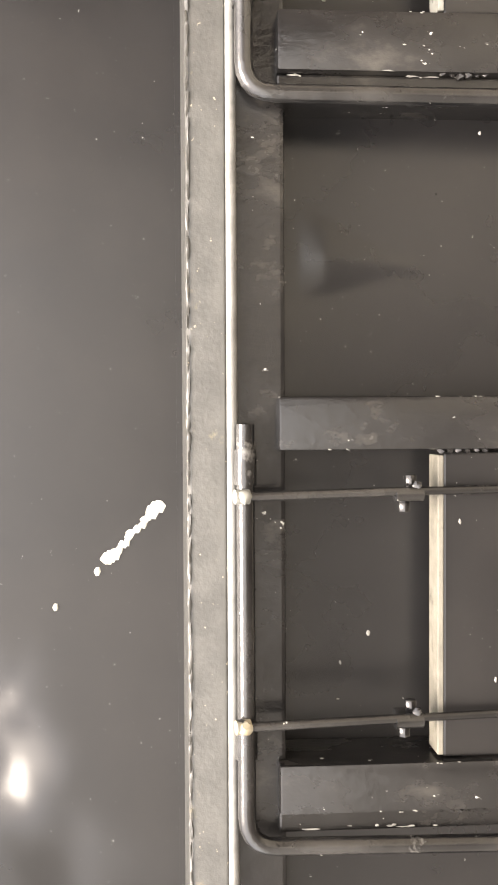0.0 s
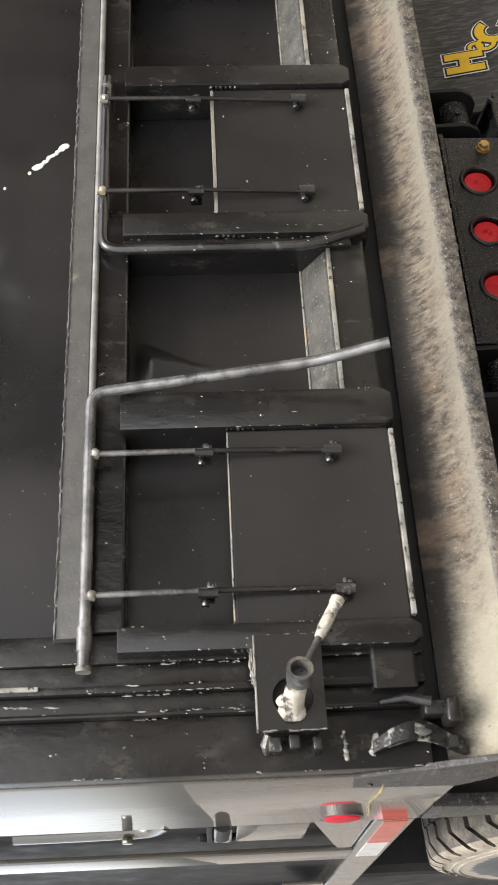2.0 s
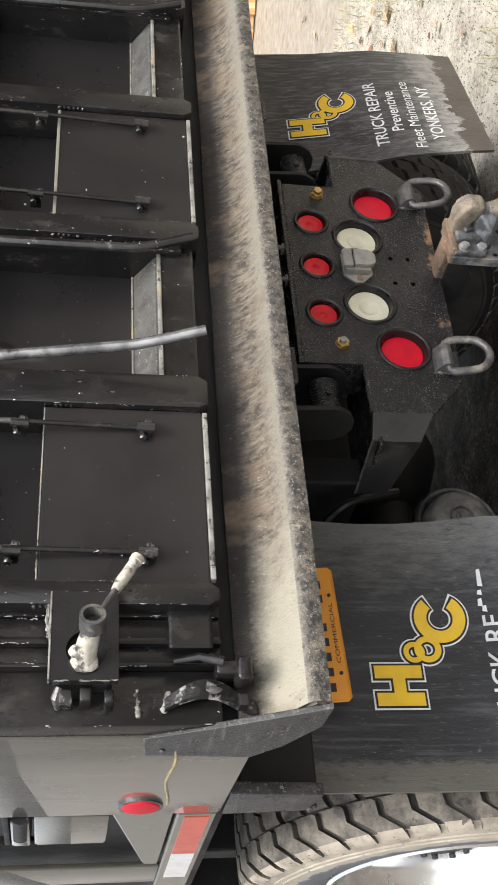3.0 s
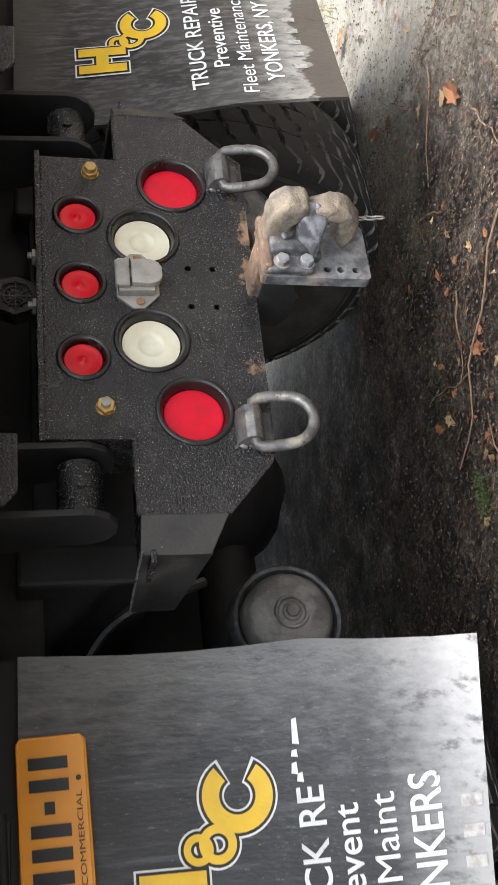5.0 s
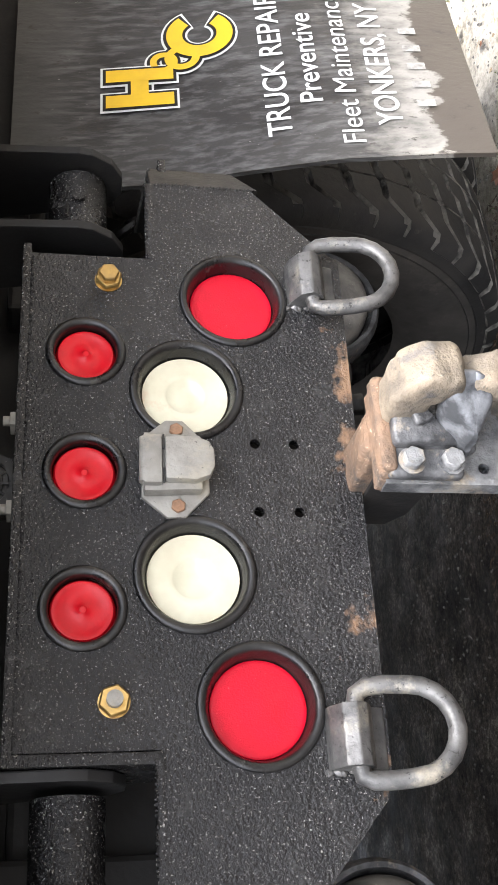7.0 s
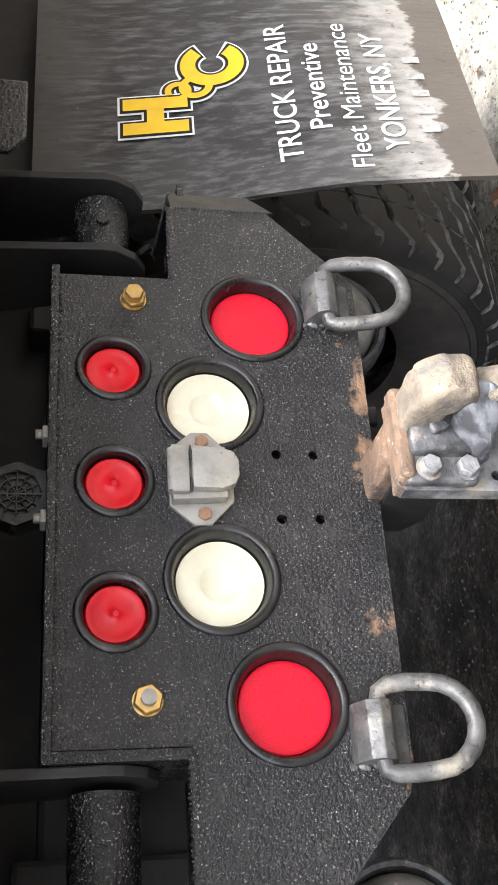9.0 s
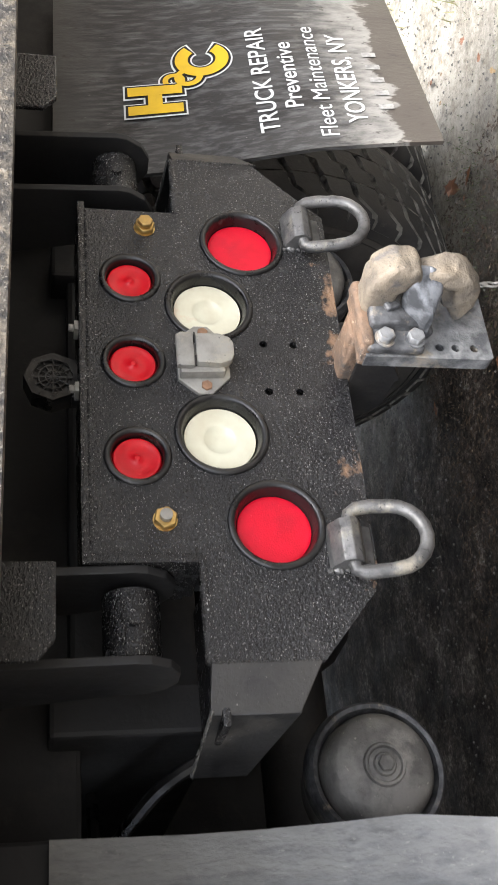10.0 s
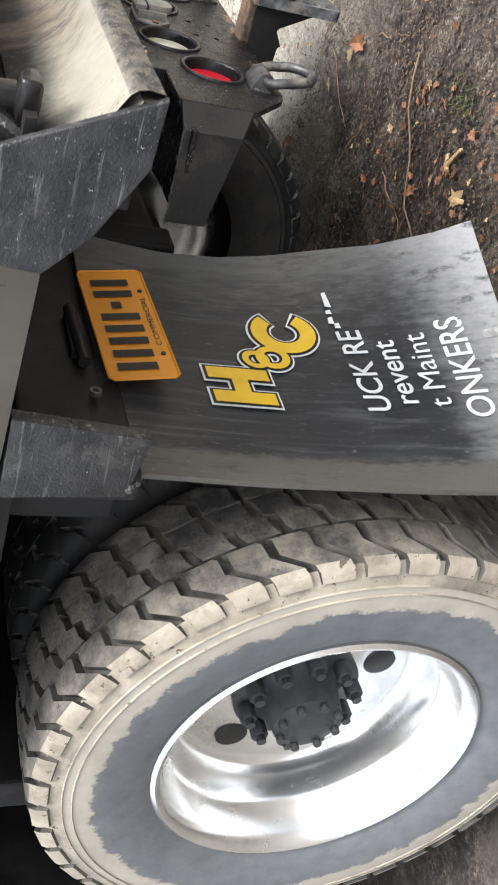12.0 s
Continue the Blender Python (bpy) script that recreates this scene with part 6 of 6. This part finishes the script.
def build_flap(side):
    left = side < 0
    fy = flap_left if left else flap_right
    xa, xb, zb = (-1.222, -0.605, 0.29) if left else (0.535, 1.12, 0.33)
    bm = bmesh.new()
    nx, nz_ = 24, 36
    front, rear = {}, {}
    for i in range(nx + 1):
        for j in range(nz_ + 1):
            x, z = xa + (xb - xa) * i / nx, zb + (1.03 - zb) * j / nz_
            if left:
                x += -0.045 * max(0, (0.55 - z) / 0.26) * (i / nx)
            y = fy(x, z) + 0.002 * noise.noise(Vector((x * 6, z * 6, side)))
            front[i, j] = bm.verts.new((x, y, z))
            rear[i, j] = bm.verts.new((x, y + 0.009, z))
    for i in range(nx):
        for j in range(nz_):
            bm.faces.new((front[i, j], front[i + 1, j], front[i + 1, j + 1], front[i, j + 1]))
            bm.faces.new((rear[i, j + 1], rear[i + 1, j + 1], rear[i + 1, j], rear[i, j]))
    for i in range(nx):
        bm.faces.new((front[i, 0], rear[i, 0], rear[i + 1, 0], front[i + 1, 0]))
        bm.faces.new((front[i, nz_], front[i + 1, nz_], rear[i + 1, nz_], rear[i, nz_]))
    for j in range(nz_):
        bm.faces.new((front[0, j], front[0, j + 1], rear[0, j + 1], rear[0, j]))
        bm.faces.new((front[nx, j], rear[nx, j], rear[nx, j + 1], front[nx, j + 1]))
    bmesh.ops.recalc_face_normals(bm, faces=bm.faces[:])
    flap = part("mud_flap", bm, "flap_worn" if left else "flap", truck, "curled black rubber mud flap with worn white lettering" if left else "black rubber mud flap with white lettering and a muddy foot", True)

    def place(x, z, off=0.003):
        return (x, fy(x, z) - off, z)
    if left:
        emblem(flap, place, (-1.046, -0.954), (0.742, 0.85), -0.852, 0.684, 1.05)
        lines = (("UCK RE", 0.045, -1.048, -0.845, 0.545), ("revent", 0.042, -1.032, -0.878, 0.493), ("t Maint", 0.042, -1.042, -0.868, 0.434), ("ONKERS", 0.05, -1.068, -0.845, 0.362))
    else:
        emblem(flap, place, (0.688, 0.77), (0.784, 0.89), 0.834, 0.742, 0.95)
        lines = (("TRUCK REPAIR", 0.036, 0.595, 0.925, 0.618), ("Preventive", 0.034, 0.66, 0.87, 0.568), ("Fleet Maintenance", 0.034, 0.565, 0.925, 0.516), ("YONKERS, NY", 0.038, 0.6, 0.9, 0.456))
    for text, h, x0, x1, z0 in lines:
        letters(lettering(text, h, x0, x1, z0, place, 0.0 if "M" in text else 0.01), flap, "worn_letter" if left else "letter", "worn white printed letter" if left else "white printed letter")
    bars = [(-1.085 + 0.045 * i, -1.085 + 0.045 * i + 0.018, 0.3, 0.332) for i in range(5)] if left else [(0.64 + 0.045 * i, 0.64 + 0.045 * i + 0.016, 0.4, 0.428) for i in range(5)]
    for x0, x1, z0, z1 in bars:
        bm = bmesh.new()
        bm.faces.new([bm.verts.new(place(*p)) for p in ((x0, z0), (x1, z0), (x1, z1), (x0, z1))])
        part("faded_bar", bm, "faded", flap, "faded pale bar")
    if left:
        for x0, x1, z0 in ((-0.838, -0.822, 0.574), (-0.825, -0.805, 0.582), (-0.798, -0.785, 0.58), (-0.778, -0.735, 0.576)):
            bm = bmesh.new()
            bm.faces.new([bm.verts.new(place(*p)) for p in ((x0, z0), (x1, z0 + 0.001), (x1 - 0.002, z0 + 0.009), (x0 + 0.002, z0 + 0.011))])
            part("worn_scrap", bm, "letter", flap, "last scrap of a worn white letter")
    # hanger bar
    bm = bmesh.new()
    x0, x1 = (-1.235, -0.6) if left else (0.53, 1.26)
    box(bm, x0, x1, 0.24, 0.29, 1.0, 1.16, 0.006)
    part("flap_hanger", bm, "under", flap)
    bm = bmesh.new()
    xo = (-1.25, -1.225) if left else (1.25, 1.275)
    prism(bm, [(0.15, 1.19), (0.28, 1.19), (0.27, 1.02), (0.17, 1.005)], "x", *xo, 0.004)
    weld(bm, (xo[0], 0.24, 1.01), (xo[0], 0.26, 1.02), 0.008, 3, 2)
    part("hanger_end", bm, "dusty_plate", flap, "scuffed dark steel hanger end", True)
    return flap


build_flap(-1)
build_flap(1)


def build_number_plate():
    def on(x, z, off=0.0):
        return (x, 0.206 + 0.15 * (z - 0.917) - off, z + 0.036 * (x + 1.048))
    bm = bmesh.new()
    pts = [(-1.048, 0.924), (-1.041, 0.917), (-0.747, 0.917), (-0.74, 0.924), (-0.74, 1.016), (-0.747, 1.022), (-1.041, 1.022), (-1.048, 1.016)]
    lo, hi = [bm.verts.new(on(*p)) for p in pts], [bm.verts.new(on(*p, 0.002)) for p in pts]
    bm.faces.new(lo)
    bm.faces.new(hi)
    for i in range(8):
        bm.faces.new((lo[i], lo[(i + 1) % 8], hi[(i + 1) % 8], hi[i]))
    bmesh.ops.recalc_face_normals(bm, faces=bm.faces[:])
    pl = part("number_plate", bm, "orange", truck, "orange number plate with dark bars")
    bm = bmesh.new()
    tube(bm, [on(x, z, 0.002) for x, z in pts + pts[:1]], 0.0022, 8, caps=False)
    part("raised_rim", bm, "orange", pl, smooth=True)
    for i in range(8):
        bm = bmesh.new()
        x0 = -1.028 + 0.034 * i
        a, c = (0.945, 1.006) if i != 5 else (0.968, 0.984)
        bm.faces.new([bm.verts.new(on(p, q, 0.004)) for p, q in ((x0, a), (x0 + 0.019, a), (x0 + 0.019, c), (x0, c))])
        part("dark_bar", bm, "ink", pl)
    letters(lettering("COMMERCIAL", 0.009, -0.965, -0.825, 0.9265, lambda x, z: on(x, z, 0.0035)), pl, "ink", "small dark printed letter")
    for x in (-0.987, -0.806):
        bm = bmesh.new()
        tube(bm, [on(x, 0.9295, 0.001), on(x, 0.9295, 0.0045)], [0.0045, 0.0035], 14)
        part("screw", bm, "ink", pl, smooth=True)
    bm = bmesh.new()
    tube(bm, [(-1.0, 0.225, 1.052), (-0.85, 0.225, 1.058)], 0.01, 14)
    box(bm, -0.97, -0.86, 0.225, 0.25, 1.042, 1.068, 0.004)
    part("plate_lamp", bm, "under", pl, smooth=True)
    bm = bmesh.new()
    lathe(bm, [(0.009, 0.232), (0.009, 0.224), (0.005, 0.224), (0.005, 0.23), (0, 0.23)], 16, "y", (-1.07, 0, 1.045))
    part("lamp_screw", bm, "steel", pl, smooth=True)


build_number_plate()


# wheels: twin tyres each side
def tyre_mesh(mats_used):
    bm = bmesh.new()
    R = 0.543
    prof = [(0.305, -0.1), (0.325, -0.118), (0.35, -0.13), (0.41, -0.143), (0.455, -0.144), (0.48, -0.14), (0.502, -0.134), (R - 0.02, -0.122), (R - 0.013, 0), (R - 0.02, 0.122), (0.502, 0.134), (0.48, 0.14), (0.455, 0.144), (0.41, 0.143), (0.35, 0.13), (0.325, 0.118), (0.305, 0.1)]
    mats = [2, 2, 2, 2, 2, 0, 0, 1, 1, 0, 0, 2, 2, 2, 2, 2]
    lathe(bm, prof, 120, "x", mats=mats, caps=False)
    for r, w in ((0.465, 0.1435), (0.482, 0.1405)):
        for s in (-1, 1):
            b = bmesh.new()
            lathe(b, [(r - 0.002, s * (w - 0.003)), (r, s * (w + 0.002)), (r + 0.002, s * (w - 0.003))], 96, "x", caps=False)
            merge(bm, b, 0)
    n = 45
    pitch = math.tau / n

    def lug(side, a0, stations, wide, tops_of):
        """One tread block: a bent strip of quads with walls down into the grooves."""
        tops, lows = [], []
        for w, sh, r in stations:
            for e in (0.0, wide):
                a = a0 + pitch * (side * sh + e)
                inset = pitch * (0.035 if e == 0 else -0.035)
                tops.append(bm.verts.new((side * w, r * math.cos(a + inset), r * math.sin(a + inset))))
                rl = min(r - 0.004, R - 0.024) if w < 0.13 else r - 0.01
                wl = w if w < 0.13 else w - 0.012
                lows.append(bm.verts.new((side * wl, rl * math.cos(a), rl * math.sin(a))))
        for k in range(len(stations) - 1):
            f = bm.faces.new((tops[2 * k], tops[2 * k + 1], tops[2 * k + 3], tops[2 * k + 2]))
            f.material_index = tops_of[k]
            for e in (0, 1):
                g = bm.faces.new((tops[2 * k + e], tops[2 * k + 2 + e], lows[2 * k + 2 + e], lows[2 * k + e]))
                g.material_index = 1
        for e in (0, 2 * len(stations) - 2):
            g = bm.faces.new((tops[e], tops[e + 1], lows[e + 1], lows[e]))
            g.material_index = 1

    rnd = random.Random(9)
    for i in range(n):
        for s in (-1, 1):
            a0 = pitch * (i + (0.5 if s > 0 else 0)) + rnd.uniform(-0.02, 0.02) * pitch
            lug(s, a0, [(0.05, 0.74, R), (0.056, 0.62, R), (0.088, 0.56, R - 0.001), (0.122, -0.06, R - 0.006), (0.132, -0.14, R - 0.016), (0.1385, -0.16, R - 0.036)], 0.83, (3, 3, 3, 0, 0))
        lug(1, pitch * (i + 0.25), [(-0.045, 0.62, R), (-0.03, 0.5, R + 0.001), (-0.004, 0.42, R + 0.001), (0.004, 0.12, R + 0.001), (0.03, 0.05, R + 0.001), (0.045, -0.08, R)], 0.82, (3, 3, 3, 3, 3))
    bmesh.ops.recalc_face_normals(bm, faces=bm.faces[:])
    return finish("tyre", bm, mats_used, True)


def rim_mesh():
    """The dished outer wheel, its open side towards -x."""
    bm = bmesh.new()
    prof = [(0.338, -0.108), (0.338, -0.122), (0.33, -0.128), (0.322, -0.124), (0.314, -0.11), (0.308, -0.095), (0.303, -0.06), (0.29, -0.045), (0.283, -0.03), (0.28, 0.02), (0.275, 0.045), (0.262, 0.058), (0.24, 0.062), (0.2, 0.05), (0.15, 0.046), (0.0, 0.046)]
    lathe(bm, [(r * 0.952, x) for r, x in prof], 72, "x", caps=False)
    return finish("rim", bm, "alloy", True)


def build_wheels():
    tm, rm = tyre_mesh(["tyre", "groove", "flank", "tread"]), rim_mesh()
    dark = tyre_mesh(["dark_tyre", "mud_groove", "dusky_wall", "dark_tyre"])
    bm = bmesh.new()
    lathe(bm, [(0.034, 0.06), (0.034, 0.046), (0.031, 0.0445), (0.0, 0.0445)], 24, "x")
    hole = finish("hand_hole", bm, "ink", True)
    bm = bmesh.new()
    lathe(bm, [(0.13, 0.046), (0.13, 0.034), (0.095, 0.028), (0.078, 0.01), (0.072, -0.03), (0.07, -0.045), (0.058, -0.047), (0.05, -0.052), (0.0, -0.052)], 40, "x")
    hub = finish("hub", bm, "hub", True)
    bm = bmesh.new()
    hexhead(bm, (0, 0, 0), 0.018, 0.034, (-1, 0, 0))
    tube(bm, [(-0.032, 0, 0), (-0.046, 0, 0)], 0.01, 10)
    nut = finish("wheel_nut", bm, "hub", True)
    bm = bmesh.new()
    hexhead(bm, (0, 0, 0), 0.009, 0.014, (-1, 0, 0))
    bolt = finish("hub_bolt", bm, "hub", True)
    for x, outer in ((-1.122, True), (-0.8, False), (1.162, True), (0.84, False)):
        w = new("wheel")
        w.parent = truck
        flip = x > 0
        w.matrix_local = pose(x, 0.905, 0.515, 0, 0, 180 if flip else 0)
        w["label"] = "muddy twin-mounted truck wheel with lugged tread" if x < -1 else "dark twin-mounted truck wheel with lugged tread"
        for nm, me, lab in (("tyre", tm if x < -1 else dark, "tan mud on a black lugged tyre" if x < -1 else "dirty black lugged tyre"), ("rim", rm, "dished polished aluminium rim"), ("hub", hub, "dull grey hub with wheel nuts")):
            if not outer and nm == "hub":
                continue
            ob = new(nm, me)
            ob.parent = w
            if lab:
                ob["label"] = lab
        if outer:
            for nm, me, n, r, w_, turn in (("hand_hole", hole, 5, 0.178, -0.001, 0.55), ("wheel_nut", nut, 10, 0.108, 0.024, 0.0), ("hub_bolt", bolt, 8, 0.06, -0.048, 0.2)):
                for i in range(n):
                    a = i * math.tau / n + turn
                    ob = new(nm, me)
                    ob.parent = w
                    ob.matrix_local = Matrix.Translation((w_, r * math.cos(a), r * math.sin(a)))


build_wheels()


# chassis parts glimpsed in the dark, with unseen blocks that stop light
def build_chassis():
    ch = assembly("chassis", "dark dirty frame, axle and brakes under the body")
    for s in (-1, 1):
        bm = bmesh.new()
        box(bm, CX + s * 0.43 - 0.04, CX + s * 0.43 + 0.04, 0.3, 4.8, 0.78, 1.03, 0.008)
        part("frame_rail", bm, "under", ch)
    for y0 in (0.12, 0.9, 1.9):
        bm = bmesh.new()
        box(bm, -1.1, 1.14, y0 + 0.25, y0 + 0.33, 0.98, 1.268, 0.008)
        part("sub_frame", bm, "under", ch)
    # unseen side and cross blocks, added to keep the ground underneath dark
    for x0, x1 in ((-1.2, -0.7), (0.74, 1.24)):
        bm = bmesh.new()
        box(bm, x0, x1, 1.62, 4.5, 0.22, 1.2, 0.03)
        part("side_tank", bm, "under", ch)
    bm = bmesh.new()
    box(bm, -1.15, 1.19, 2.4, 2.5, 0.12, 1.26, 0.01)
    part("cross_wall", bm, "under", ch)
    bm = bmesh.new()
    tube(bm, [(-1.0, 0.905, 0.515), (1.04, 0.905, 0.515)], 0.075, 20)
    blob(bm, (CX, 0.905, 0.54), (0.2, 0.19, 0.2), 2, 0.08, 0, 3)
    part("axle", bm, "under", ch, smooth=True)
    for x in (-0.53, 0.57):
        bm = bmesh.new()
        prof = [(0, 0.247), (0.02, 0.247), (0.023, 0.251), (0.031, 0.252), (0.034, 0.247), (0.039, 0.247), (0.042, 0.252), (0.072, 0.254), (0.09, 0.258), (0.1, 0.266), (0.108, 0.282), (0.111, 0.31), (0.112, 0.43), (0.07, 0.47), (0, 0.47)]
        xc = x + (0.04 if x < 0 else -0.04)
        lathe(bm, [(r * 0.84, y + 0.125) for r, y in prof], 40, "y", (xc, 0, 0.51))
        hexhead(bm, (xc, 0.372, 0.51), 0.014, 0.008)
        chamber = part("brake_chamber", bm, "brake", ch, "dust-covered round brake chamber", True)
        bm = bmesh.new()
        lathe(bm, [(r * 0.84, y + 0.125) for r, y in ((0.11, 0.33), (0.114, 0.3), (0.12, 0.287), (0.128, 0.284), (0.134, 0.29), (0.137, 0.306), (0.136, 0.33), (0.11, 0.34))], 40, "y", (xc, 0, 0.51), caps=False)
        part("clamp_ring", bm, "grimy", chamber, "worn dark clamp ring round the chamber", True)
        bm = bmesh.new()
        tube(bm, bend([(x + 0.1, 0.36, 0.68), (x + 0.02, 0.3, 0.86), (x - 0.05, 0.6, 0.95), (0.1, 0.8, 0.95)], 0.08), 0.011, 8)
        part("air_hose", bm, "grommet", ch, smooth=True)
    bm = bmesh.new()
    box(bm, -0.38, 0.42, 0.32, 0.4, 0.8, 1.0, 0.01)
    part("cross_member", bm, "under", ch)
    bm = bmesh.new()
    ax, ay, az = 0.009, 0.055, 1.031
    lathe(bm, [(0.031, 0.006), (0.031, 0.0), (0.042, 0.0), (0.043, 0.004), (0.043, 0.034), (0.0, 0.034)], 8, "y", (ax, ay, az))
    lathe(bm, [(0.0, 0.008), (0.032, 0.008), (0.032, 0.012), (0.0, 0.012)], 16, "y", (ax, ay, az))
    box(bm, ax - 0.034, ax + 0.034, ay + 0.004, ay + 0.034, 0.9955, 1.004, 0.002)
    al = part("back_up_alarm", bm, "smooth_black", truck, "small eight-sided alarm with a grille on the plate's top")
    bm = bmesh.new()
    for i in range(6):
        a = i * math.pi / 6
        c, s_ = 0.032 * math.cos(a), 0.032 * math.sin(a)
        tube(bm, [(ax - c, ay + 0.003, az - s_), (ax + c, ay + 0.003, az + s_)], 0.0014, 6)
    for r in (0.011, 0.021, 0.03):
        tube(bm, [(ax + r * math.cos(k * math.tau / 20), ay + 0.003, az + r * math.sin(k * math.tau / 20)) for k in range(21)], 0.0014, 6, caps=False)
    part("alarm_grille", bm, "smooth_black", al, "black grille of thin bars", True)
    for dx in (-0.052, 0.056):
        bm = bmesh.new()
        hexhead(bm, (ax + dx, 0.012, 1.002), 0.006, 0.008, (0, 0, 1))
        box(bm, ax + dx - 0.008, ax + dx + 0.008, 0.004, 0.03, 0.9955, 1.002, 0.001)
        part("alarm_bolt", bm, "zinc", al, "bright bracket bolt", True)
    # unseen guards added to close the space above the tyres against light
    for x0, x1 in ((-1.2, -0.68), (0.72, 1.24)):
        bm = bmesh.new()
        box(bm, x0, x1, 0.3, 1.7, 1.16, 1.18, 0.004)
        part("mud_guard", bm, "under", ch)


build_chassis()
